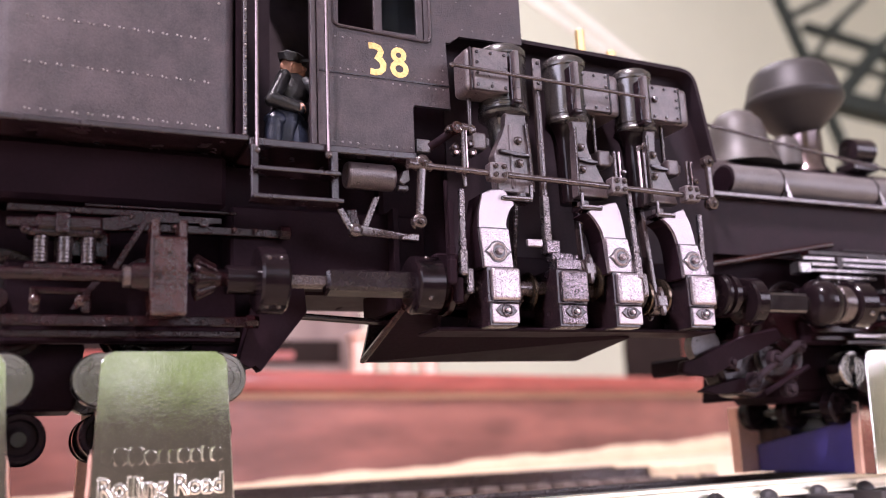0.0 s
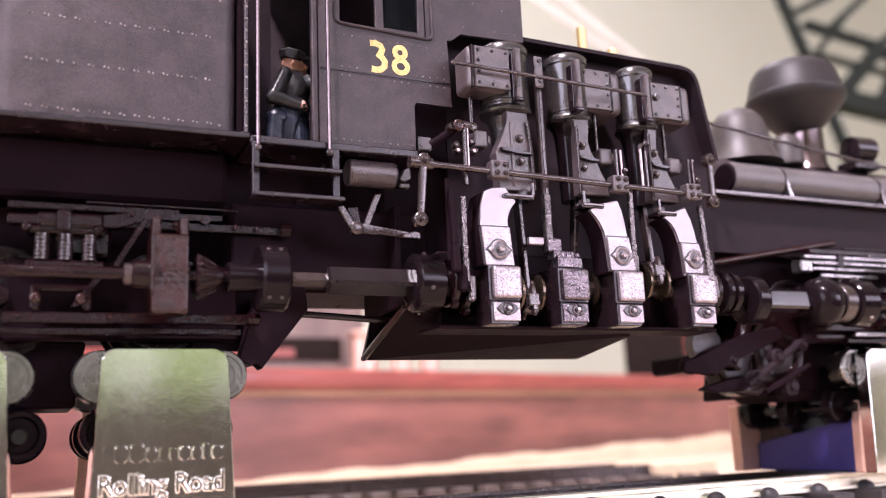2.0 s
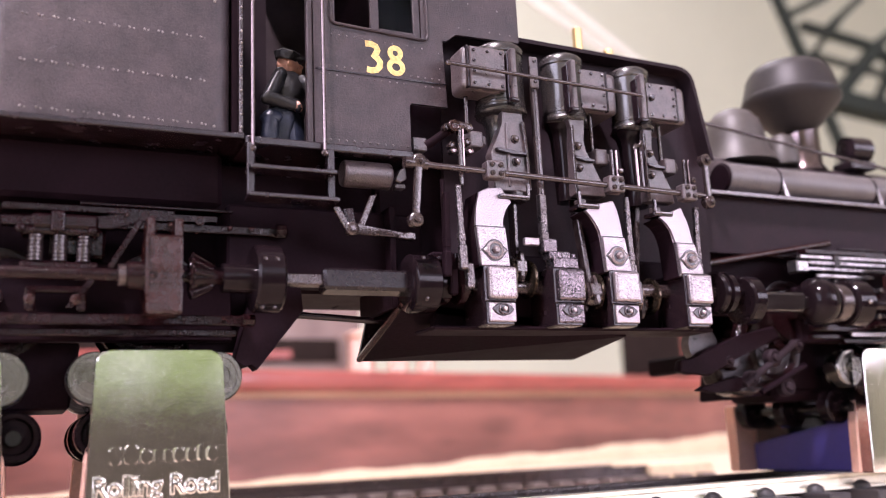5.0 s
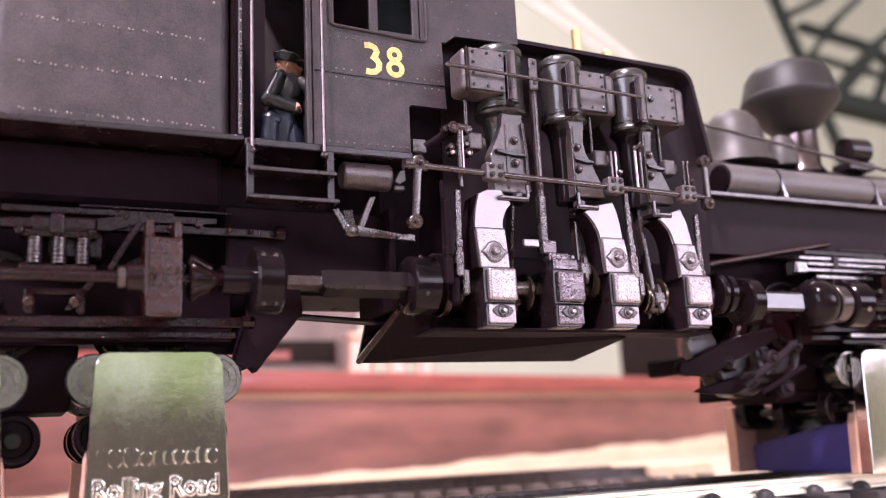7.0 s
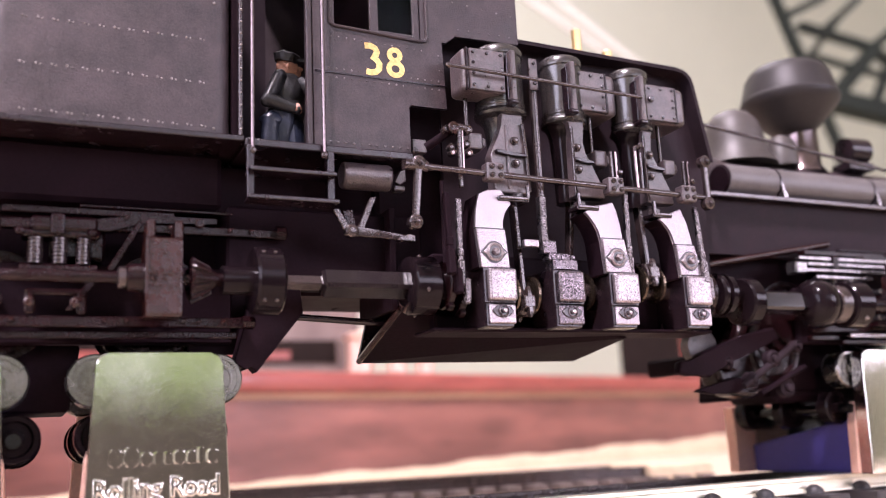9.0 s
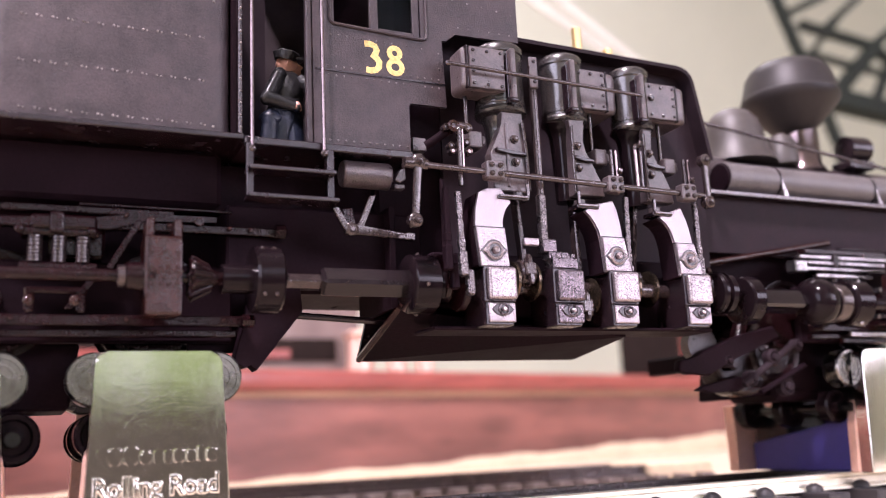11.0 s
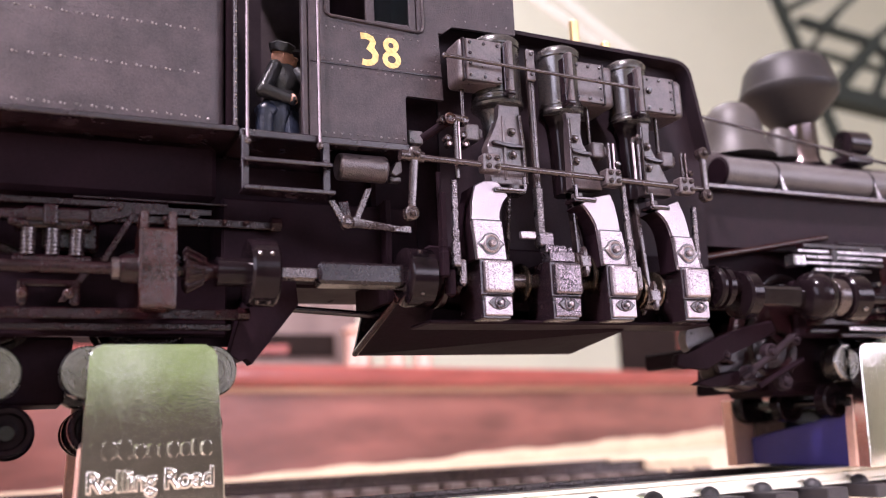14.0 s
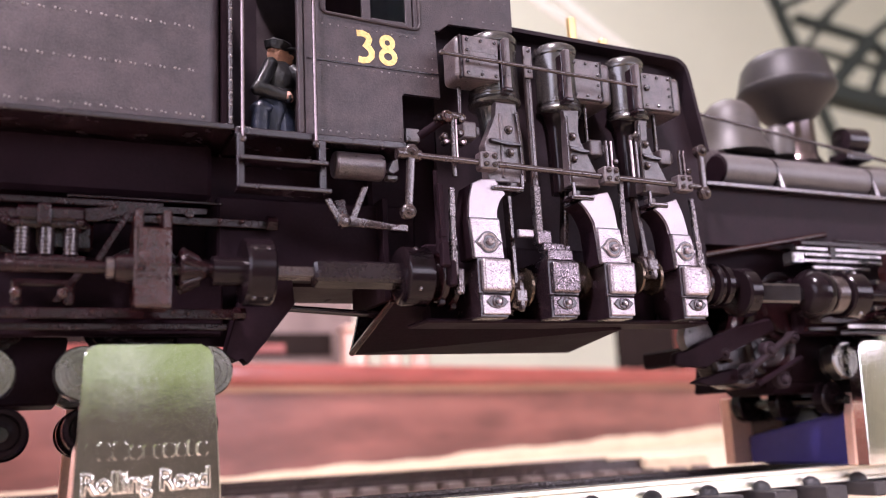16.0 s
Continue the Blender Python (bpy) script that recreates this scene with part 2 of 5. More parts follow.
def rounded(x0, x1, z0, z1, r, n=5, corners=(1, 1, 1, 1)):
    """Outline of a rectangle, corners from lower left anticlockwise rounded where 1."""
    out = []
    for k, (cx, cz, a0) in enumerate(((x0 + r, z0 + r, 180), (x1 - r, z0 + r, 270), (x1 - r, z1 - r, 0), (x0 + r, z1 - r, 90))):
        if corners[k]:
            out += [(cx + r * math.cos(radians(a0 + 90 * i / n)), cz + r * math.sin(radians(a0 + 90 * i / n))) for i in range(n + 1)]
        else:
            out.append(((x0, x1, x1, x0)[k], (z0, z0, z1, z1)[k]))
    return out


def lathe(bm, p0, axis, prof, seg=28):
    """Turn a profile of (along, radius) about an axis from p0."""
    axis = Vector(axis).normalized()
    q = axis.to_track_quat("Z", "Y").to_matrix()
    rings = []
    for s, r in prof:
        rings.append([bm.verts.new(Vector(p0) + q @ Vector((r * math.cos(2 * math.pi * i / seg), r * math.sin(2 * math.pi * i / seg), s))) for i in range(seg)])
    for a, b in zip(rings, rings[1:]):
        for i in range(seg):
            bm.faces.new((a[i], a[(i + 1) % seg], b[(i + 1) % seg], b[i]))
    bm.faces.new(rings[0][::-1])
    bm.faces.new(rings[-1])
    return bm


def rod(bm, p0, p1, r, seg=12, r1=None):
    d = Vector(p1) - Vector(p0)
    return lathe(bm, p0, d, [(0, r), (d.length, r if r1 is None else r1)], seg)


def pipe(bm, pts, r, seg=10):
    """A bent rod through points, with a ball at each bend."""
    for a, b in zip(pts, pts[1:]):
        rod(bm, a, b, r, seg)
    for p in pts[1:-1]:
        ball(bm, p, r, 8)
    return bm


def ball(bm, p, r, seg=10, sx=1, sy=1, sz=1):
    bmesh.ops.create_uvsphere(bm, u_segments=seg, v_segments=max(seg // 2, 3), radius=r, matrix=Matrix.Translation(p) @ Matrix.Diagonal((sx, sy, sz, 1)))
    return bm


def rivet(bm, x, y, z, r=0.16):
    """A low domed head on a wall that faces -y."""
    lathe(bm, (x, y + 0.02, z), (0, -1, 0), [(0, r), (r * 0.5, r * 0.85), (r * 0.85, r * 0.5), (r, r * 0.15)], 8)


def bolt(bm, x, y, z, r=0.45):
    lathe(bm, (x, y + 0.05, z), (0, -1, 0), [(0, r), (r * 0.9, r), (r * 1.2, r * 0.7)], 6)


def text_mesh(bm_text, size, depth):
    """A flat extruded mesh of words, lying in x and z, facing -y, from the origin."""
    cu = bpy.data.curves.new("words", "FONT")
    cu.body, cu.size, cu.extrude, cu.resolution_u = bm_text, size, depth, 3
    cu.offset, cu.bevel_depth, cu.bevel_resolution = -0.01, 0.17, 3
    tmp = bpy.data.objects.new("words", cu)
    scene.collection.objects.link(tmp)
    bpy.context.view_layer.update()
    me = bpy.data.meshes.new_from_object(tmp.evaluated_get(bpy.context.evaluated_depsgraph_get()))
    bm = bmesh.new()
    bm.from_mesh(me)
    bpy.data.objects.remove(tmp)
    bpy.data.meshes.remove(me)
    bpy.data.curves.remove(cu)
    bm.transform(Matrix.Rotation(radians(90), 4, "X"))
    return bm


# ---- the room ----
def slab(name, x0, x1, y0, y1, z0, z1, mat, label, category):
    return solo(name, box(B(), x0, x1, y0, y1, z0, z1), mat, ((x0 + x1) / 2, (y0 + y1) / 2, z0), label, category, kind="structure")


slab("wall_north", -1700, 2600, 1500, 1560, -760, 1640, PLASTER, "plain warm cream painted room wall", "wall")
slab("wall_east", 2600, 2660, -1660, 1560, -760, 1640, PLASTER, "plain warm cream painted side wall", "wall")
slab("wall_west", -1760, -1700, -1660, 1560, -760, 1640, PLASTER, "plain warm cream painted side wall", "wall")
slab("ceiling", -1760, 2660, -1660, 1560, 1640, 1700, CEILING, "plain white painted ceiling", "ceiling")
slab("floor", -1760, 2660, -1660, 1560, -820, -760, BOARD, "plain brown board floor under the table", "floor")
bm = B()
box(bm, -1700, -250, -1660, -1600, -760, 1640)
box(bm, 1900, 2600, -1660, -1600, -760, 1640)
box(bm, -250, 1900, -1660, -1600, 980, 1640)
solo("wall_south", bm, PLASTER, (0, -1600, -760), "cream painted wall with a wide window opening", "wall", kind="structure")
# Unseen panel, added so the plates' lower half reflects something dark.
slab("wall_sill", -250, 1900, -1660, -1600, -760, 105, DARKSILL, "unseen dark panel below the window, added for the plates' reflection", "wall")
solo("backdrop", box(B(), -1500, 3000, -2420, -2400, 160, 2600), SKY, (600, -2400, 160), "pale bright overcast sky outside the window", "sky", kind="structure")
solo("backdrop", box(B(), -1500, 3000, -2380, -2360, -200, 520), HEDGE, (600, -2360, -200), "unseen green garden backdrop, glowing by itself to be reflected in the plates", "garden", kind="structure")

# table with the wooden tray rim behind the track
solo("table", box(B(), -400, 900, -80, 900, -32, -13.2, 1.5), BOARD, (100, 200, -32), "pale brown wooden table top under the track", "table", kind="structure")
RIM = Matrix.Translation((14, 206, 0)) @ Matrix.Rotation(radians(17), 4, "Z")


def rim_box(x0, x1, y0, y1, z0, z1, w=0.0, seg=1):
    return box(B(), x0, x1, y0, y1, z0, z1, w, RIM, seg)


rim = thing("wooden_tray_rim", (60, 150, -13.2), "varnished red-brown wooden rim standing behind the track", "wooden rim")
part("board", rim_box(-190, 620, 0, 18, -13.2, 18.4, 1.0, 2), WOOD, rim)
part("lip", rim_box(-190, 620, -3.2, 23, 18.6, 26.4, 1.9, 3), WOODLIP, rim, "glossy red wooden lip")
part("bead", rim_box(-190, 620, -1.6, 0.2, 16.6, 18.5, 0.5, 2), BEADWOOD, rim, "thin bead whose tan tone paints the highlight line under the lip")
# cream felt edge along the foot of the rim
bm = B()
prev = None
random.seed(5)
for i in range(76):
    x = -140 + 9 * i
    zt = -10.2 + 0.6 * math.sin(i * 0.7) + 0.4 * math.sin(i * 1.9) + max(0, i - 20) * 0.2
    ring = []
    for k in range(9):
        a = math.pi * k / 8
        ring.append(bm.verts.new(RIM @ Vector((x, -6 - 5 * math.cos(a) + 0.5 * math.sin(i), -13.2 + (zt + 13.2) * math.sin(a)))))
    if prev:
        for k in range(8):
            bm.faces.new((prev[k], prev[k + 1], ring[k + 1], ring[k]))
    prev = ring
solo("felt_strip", bm, CLOTH, (60, 120, -13.2), "rumpled cream felt strip lying along the wooden rim", "felt")

# blurred things beyond the rim
cardbox = thing("grey_box", (0, 300, -13.2), "grey-pink card box standing behind the wooden rim", "box")
part("body", box(B(), -180, 96, 300, 350, -13.2, 63, 1), GREYBOX, cardbox)
part("band", box(B(), -180, 84, 299.2, 299.8, 37, 47.5), DARKBOX, cardbox, "dark printed band")
part("stripe", box(B(), -180, 62, 298.6, 299.15, 38.5, 42.5), WOODLIP, cardbox, "dull red stripe")
for x, y, h, r in ((92, 290, 63, 9), (108, 285, 56, 6), (122, 285, 55, 6)):
    solo("copper_post", lathe(B(), (x, y, -13.2), (0, 0, 1), [(0, r), (2, r), (2.5, r * 0.7), (h - 4, r * 0.7), (h - 2, r * 0.9), (h, r * 0.5)]), COPPER, (x, y, -13.2), "small warm copper post behind the wooden rim", "post", "copper posts")
solo("dark_box", box(B(), 290, 334, 360, 366, -13.2, 72, 1.0), DARKBOX, (315, 380, -13.2), "dark brown box behind the wooden rim", "box")
solo("red_box", box(B(), 337, 420, 356, 366, -13.2, 66, 1.0), WOODLIP, (380, 375, -13.2), "dull red box behind the wooden rim", "box")

# lattice girder frame high behind the engine
girder = thing("lattice_girder", (690, 500, -13.2), "dark grey-green lattice girder frame seen out of focus", "girder")


def bar(name, p, q, r, lab=""):
    a, b = Vector((p[0], 500, p[1])), Vector((q[0], 500, q[1]))
    m = Matrix.Translation((a + b) / 2) @ (b - a).to_track_quat("X", "Z").to_matrix().to_4x4()
    part(name, box(B(), -(b - a).length / 2, (b - a).length / 2, -r, r, -r, r, r * 0.2, m), GIRDER, girder, lab)


for p, q, r in (((604, 413), (667, 259), 4.8), ((667, 259), (673, 170), 4.8), ((673, 170), (690, -13), 4.8), ((660, 309), (797, 299), 10.0)):
    bar("chord", p, q, r)
for p, q, r in (((635, 383), (745, 373), 4.6), ((671, 386), (726, 429), 3.4), ((640, 353), (699, 348), 3.2), ((672, 315), (737, 374), 6.5), ((733, 374), (789, 343), 5.0), ((622, 393), (674, 420), 3.8), ((733, 374), (806, 423), 4.5), ((692, 348), (806, 342), 3.2), ((645, 354), (690, 398), 2.6), ((725, 310), (760, 365), 4.5)):
    bar("brace", p, q, r)

# Two thin pale rods stand in for diagonal streaks of light by the wall.
for p, q in (((-1447, 1640), (700, 530)), ((-1094, 1640), (760, 518))):
    solo("light_streak_rod", rod(B(), (p[0], 900, p[1]), (q[0], 900, q[1]), 5, 12), PALE, (p[0], 900, p[1]), "pale rod standing in for a streak of light before the wall, out of focus", "cord", "pale cords")

# ---- track ----
track = thing("railway_track", (15, 18, -13.2), "straight model railway track with bright rails and black sleepers", "track")
for y in (9.3, 26.7):
    bm = B()
    prism(bm, [(-1.35, 0), (1.35, 0), (1.35, 0.35), (0.35, 0.6), (0.35, 1.6), (0.62, 1.85), (0.62, 2.35), (0.45, 2.5), (-0.45, 2.5), (-0.62, 2.35), (-0.62, 1.85), (-0.35, 1.6), (-0.35, 0.6), (-1.35, 0.35)], -160, 190)
    bm.transform(Matrix.Translation((0, y, -11.0)) @ Matrix.Rotation(radians(-90), 4, "Z"))
    part("rail", bm, RAIL if y < 15 else STEEL, track, "bright nickel rail" if y < 15 else "dull darkened far rail")
sleeper_bm = box(B(), -2.2, 2.2, 2.5, 33.5, -13.2, -11.05, 0.2)
sleeper_me = mesh_of("sleeper", sleeper_bm, SLEEPER, (0, 18, -13.2))
chair_bm = lathe(B(), (0, 7.6, -11.05), (0, 0, 1), [(0, 1.45), (0.5, 1.4), (1.0, 1.05), (1.35, 0.4)], 14)
box(chair_bm, -0.75, 0.75, 7.4, 8.9, -11.05, -10.35, 0.1)
chair_me = mesh_of("rail_chair", chair_bm, SLEEPER, (0, 18, -13.2))
for i in range(30):
    x = -129.1 + 10.35 * i
    s = new("sleeper", sleeper_me)
    s.parent, s.location = track, ((x - 15) * 0.001, 0, 0)
    for flip in (0, 1):
        c = new("rail_chair", chair_me)
        c.parent, c.location = track, ((x - 15) * 0.001, 0, 0)
        if flip:
            c.rotation_euler = (0, 0, math.pi)


# siding that ends behind the engine
siding = thing("railway_siding", (40, 84, -13.2), "dull siding track with black sleepers that ends behind the engine", "track")
SID = Matrix.Translation((108, 83, 0)) @ Matrix.Rotation(radians(-5), 4, "Z")
for y in (0, 16.6):
    bm = B()
    prism(bm, [(-1.35, 0), (1.35, 0), (1.35, 0.35), (0.35, 0.6), (0.35, 1.6), (0.62, 1.85), (0.62, 2.35), (-0.62, 2.35), (-0.62, 1.85), (-0.35, 1.6), (-0.35, 0.6), (-1.35, 0.35)], -260, 0)
    bm.transform(SID @ Matrix.Translation((0, y, -11.0)) @ Matrix.Rotation(radians(-90), 4, "Z"))
    part("rail", bm, STEEL, siding)
for i in range(40):
    part("sleeper", box(B(), -2 - 6.45 * i - 1.7, -2 - 6.45 * i + 1.7, -6.5, 23, -13.1, -11.05, 0.2, SID), SIDING, siding)


part("end_block", box(B(), -16, 2, -3, 20, -13.1, -8.2, 0.8, SID, 2), CLOTH, siding, "pale block at the siding's end")


# ---- rolling road units ----
ROLLERS, WHEELS = [], []


def rolling_unit(x, first, gw):
    u = thing("rolling_road_unit", (x, 18, -8.5), "nickel-plated rolling road stand with bearing rollers and blue core", "rolling road", "rolling road units")
    for y0, nm in ((2.0, 1), (30.0, 0)):
        bm = B()
        out = [(x - 7.9, -8.45), (x + 7.9, -8.45)]
        out += [(px, pz) for px, pz in rounded(x - 6.85, x + 6.85, 0, 11.1, 1.3, 6, (0, 0, 1, 1))[2:]]
        if not nm and x > 0:
            out = [(x - 9.8, -8.45), (x + 9.8, -8.45), (x + 9.8, 3.4), (x - 9.8, 3.4)]
        prism(bm, out, y0, y0 + 2.4, 0.22, 2)
        pl = part("side_plate", bm, CHROME if nm else COPPER, u, "bright nickel-plated plate with raised lettering" if nm else "copper-tinted inner plate")
        if nm and first:
            t = text_mesh("Rolling Road", 3.05, 0.10)
            xs = [v.co.x for v in t.verts]
            k = 13.4 / (max(xs) - min(xs))
            t.transform(Matrix.Translation((x - 6.9, 2.0, -4.6)) @ Matrix.Diagonal((k, 1, 1.0, 1)))
            part("lettering", t, CHROME, pl, "raised words on the plate")
            for a, b, h in ((-6.5, -5.7, 0.9), (-5.3, -4.0, 1.0), (-3.7, -2.3, 1.1), (-2.0, -0.9, 0.6), (-0.6, 0.2, 0.6), (0.5, 1.2, 0.6), (1.5, 2.6, 0.7), (2.9, 3.8, 0.6), (4.1, 4.7, 0.95), (5.1, 6.2, 0.65)):
                part("raised_bar", prism(B(), rounded(x + a, x + b, -1.25, h - 0.35, 0.42, 6), 1.25, 2.05, 0.4, 5), CHROME, pl)
    part("inner_liner", prism(B(), [(x - 8.1, -8.4), (x + 8.1, -8.4), (x + 7.6, -0.4), (x + 6.6, 3.0), (x - 6.6, 3.0), (x - 7.6, -0.4)], 4.45, 6.2, 0.15), COPPER, u, "copper-tinted liner behind the plate")
    bm = box(B(), x - 6.2, x + 6.2, 6.3, 29.7, -8.4, 0.4, 0.3)
    for vt in bm.verts:
        if vt.co.z > -4:
            vt.co.z -= 0.17 * (vt.co.y - 6.3)
    part("wheel_block", box(B(), x - 5.6, x + 5.6, 21.0, 29.6, -4.3, 1.2, 0.6, None, 2), RUBBER, u, "black block carrying the guide wheels")
    part("core", bm, BLUE, u, "deep blue plastic core with a sloping top")
    for s in (-1, 1):
        cx = x + s * 6.7
        for y in (4.7, 25.0):
            bm = lathe(B(), (cx, y, 8.3), (0, 1, 0), [(0.1, 0.8), (0.1, 1.5), (0.0, 1.55), (0.0, 1.75), (0.14, 1.8), (0.14, 2.35), (0.0, 2.4), (0.0, 2.85), (0.35, 3.05), (3.1, 3.05), (3.4, 2.85)], 32)
            ROLLERS.append(part("roller", bm, BEARING, u, "steel ball-bearing roller", at=(cx, y, 8.3)))
        part("axle", rod(B(), (cx, 4.5, 8.3), (cx, 30, 8.3), 0.8), BEARING, u)
        for y, r, z in ((7.5, 2.8, 2.2), (17.5, 3.0, 2.0), (26.6, 3.0, 2.0)):
            bm = lathe(B(), (x + s * gw, y, z), (0, 1, 0), [(-0.5, 0.5), (-0.5, 1.0), (0.0, 1.15), (0.55, 1.2), (0.55, r * 0.66), (0, r * 0.74), (0, r - 0.25), (0.3, r), (2.2, r), (2.5, r - 0.25)], 28)
            part("guide_wheel", bm, GLOSS, u, "black plastic guide wheel with a raised hub")
        part("wheel_shaft", rod(B(), (x + s * gw, 5, 2.0), (x + s * gw, 30, 2.0), 0.8), RUBBER, u)
    return u


for x, gw in ((-33.9, 5.8), (-57.0, 8.4), (82.6, 7.4)):
    rolling_unit(x, x == -33.9, gw)

# ---- locomotive ----
loco = thing("locomotive", (10, 18, 13.8), "black geared model steam locomotive with three upright cylinders", "locomotive")

# bunker
bm = B()
pts = rounded(-53.2, -26.4, -0.0, 34.0, 2.0, 8)
prism(bm, [(p, q) for p, q in pts], 37.0, 75.0)
bm.transform(Matrix(((1, 0, 0, 0), (0, 0, 1, 0), (0, 1, 0, 0), (0, 0, 0, 1))))
bunker = part("bunker", bm, PANEL, loco, "dull black riveted water tank bunker")
bm = B()
for z, off in ((48.7, 0), (43.2, 0.0), (37.7, 0.2), (54.2, 0)):
    for i in range(13):
        x = -49.8 + 1.63 * i + off
        rivet(bm, x, 0, z, 0.16)
        rivet(bm, x + 0.45, 0, z - 0.08, 0.13)
rivet(bm, -28.6, 0, 37.5, 0.2)
rivet(bm, -28.6, 0, 53.6, 0.2)
part("rivets", bm, RIVET, bunker, kind="stuff")
part("ledge", box(B(), -70, -25.0, -0.5, 34.5, 36.15, 36.85, 0.12), PAINT, loco)
part("deck", box(B(), -25.0, -3.2, -0.9, 34.5, 35.5, 36.5, 0.15), PAINT, loco)
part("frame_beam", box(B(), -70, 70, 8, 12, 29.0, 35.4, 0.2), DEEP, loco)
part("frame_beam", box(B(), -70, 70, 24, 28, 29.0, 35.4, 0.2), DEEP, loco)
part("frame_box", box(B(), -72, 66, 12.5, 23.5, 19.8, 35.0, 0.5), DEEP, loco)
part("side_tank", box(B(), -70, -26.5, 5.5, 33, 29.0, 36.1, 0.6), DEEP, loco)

# cab
bm = B()
# wall in strips that leave the window opening free
prism(bm, [(-16.2, 36.6), (-3.2, 36.6), (-3.2, 43.0), (-2.9, 43.4), (2.3, 43.4), (2.0, 52.5), (2.0, 53.0), (-16.2, 53.0)], 0, 0.6)
prism(bm, [(-16.2, 53.0), (-13.3, 53.0), (-13.3, 75), (-16.2, 75)], 0, 0.6)
prism(bm, [(-1.1, 53.0), (2.6, 53.0), (4.1, 54.2), (14.0, 54.4), (14.0, 75), (-1.1, 75)], 0, 0.6)
prism(bm, [(-13.3, 62.5), (-1.1, 62.5), (-1.1, 75), (-13.3, 75)], 0, 0.6)
cab = part("cab_side", bm, PANEL, loco, "dull black riveted cab side")
bead = [(-14.0, 65), (-13.95, 53.9), (-13.8, 53.4), (-13.3, 53.1), (-1.2, 52.6), (-0.5, 52.8), (-0.25, 53.4), (-0.3, 65)]
part("window_frame", pipe(B(), [(px, -0.1, pz) for px, pz in bead], 0.24, 8), PANEL, cab, "raised rounded window bead")
bm = B()
for x0, x1, z0, z1 in ((-8.3, -7.1, 52.8, 63), (-2.2, -1.2, 52.8, 63), (-7.1, -2.2, 52.8, 53.5)):
    box(bm, x0, x1, 0.1, 0.7, z0, z1, 0.1)
part("window_sash", bm, PANEL, cab)
g = part("pane", box(B(), -7.1, -2.2, 0.3, 0.45, 53.5, 63), GLASSDARK, cab, "smoky window pane")
g.visible_shadow = False
part("roof", box(B(), -16.2, 14, 0.7, 33.8, 75, 76), PAINT, loco)
part("far_cab_side", box(B(), -16.2, 14, 34, 34.6, 36.6, 75), PANEL, loco)
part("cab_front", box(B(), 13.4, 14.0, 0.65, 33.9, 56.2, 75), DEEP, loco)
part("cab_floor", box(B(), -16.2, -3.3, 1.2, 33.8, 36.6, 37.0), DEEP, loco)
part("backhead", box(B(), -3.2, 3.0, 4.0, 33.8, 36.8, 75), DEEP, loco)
bm = B()
for i in range(17):
    rivet(bm, -15.2 + 1.03 * i, 0, 46.0, 0.15)
    if not -9.8 < -15.2 + 1.03 * i < -3.4:
        rivet(bm, -15.2 + 1.03 * i, 0, 47.2, 0.15)
for i in range(12):
    rivet(bm, -15.2 + 1.05 * i, 0, 37.3, 0.17)
for i in range(13):
    rivet(bm, -13.8 + 1.06 * i, 0, 51.6 - 0.02 * i, 0.14)
for i in range(4):
    rivet(bm, 1.4, 0, 44.4 + 2.2 * i, 0.12)
for i in range(6):
    rivet(bm, 4.6 + 1.6 * i, 0, 55.3, 0.14)
    rivet(bm, 1.6 + 2.3 * i, 0, 59.5 - 0.2 * i, 0.14)
part("rivets", bm, CABRIVET, cab, kind="stuff")
part("seam", box(B(), -16.0, 2.2, -0.12, 0.05, 46.5, 46.7), PAINT, cab)


def stroke(bm, pts, w, closed=False, proud=0.05):
    """A flat painted ribbon of width w through (x, z) points on the cab side."""
    n, rings = len(pts), []
    for i, p in enumerate(pts):
        a = pts[(i - 1) % n] if closed or i else p
        b = pts[(i + 1) % n] if closed or i < n - 1 else p
        d = Vector((b[0] - a[0], b[1] - a[1])).normalized() * w / 2
        rings.append([bm.verts.new((p[0] + s * d.y, y, p[1] - s * d.x)) for s, y in ((-1, -proud), (1, -proud), (1, 0.02), (-1, 0.02))])
    pairs = list(zip(rings, rings[1:] + rings[:1])) if closed else list(zip(rings, rings[1:]))
    for a, b in pairs:
        for k in range(4):
            bm.faces.new((a[k], a[(k + 1) % 4], b[(k + 1) % 4], b[k]))
    if not closed:
        bm.faces.new(rings[0])
        bm.faces.new(rings[-1][::-1])


t = B()
X0, Z0 = -9.3, 47.0
stroke(t, [(X0 + px, Z0 + pz) for px, pz in ((0.1, 3.95), (0.9, 4.0), (1.55, 3.75), (1.8, 3.25), (1.6, 2.75), (1.25, 2.35), (1.75, 2.1), (2.1, 1.6), (2.05, 0.95), (1.6, 0.45), (0.9, 0.28), (0.25, 0.38))], 0.85)
part("numeral", t, GOLD, cab, "gold painted figure 3")
t = B()
for cx, cz, rx, rz in ((4.3, 3.15, 0.75, 0.75), (4.35, 1.2, 0.95, 0.9)):
    stroke(t, [(X0 + cx + rx * math.cos(2 * math.pi * i / 14), Z0 + cz + rz * math.sin(2 * math.pi * i / 14)) for i in range(14)], 0.72, True, 0.05 if cz > 2 else 0.062)
part("numeral", t, GOLD, cab, "gold painted figure 8")

# grab rails and the step ladder between bunker and cab
for x, z0 in ((-24.3, 34.4), (-15.4, 34.6)):
    part("grab_rail", pipe(B(), [(x, -0.6, z0 + 0.4), (x, -1.5, z0 + 0.6), (x, -1.5, 74)], 0.25), POLISHED, loco, "worn bright steel grab rail")
    part("knob", ball(B(), (x, -1.5, z0 + 0.3), 0.5), STEEL, loco)
strip = part("corner_strip", box(B(), -25.7, -25.2, -0.5, 0.3, 36.8, 74, 0.1), STEEL, loco)
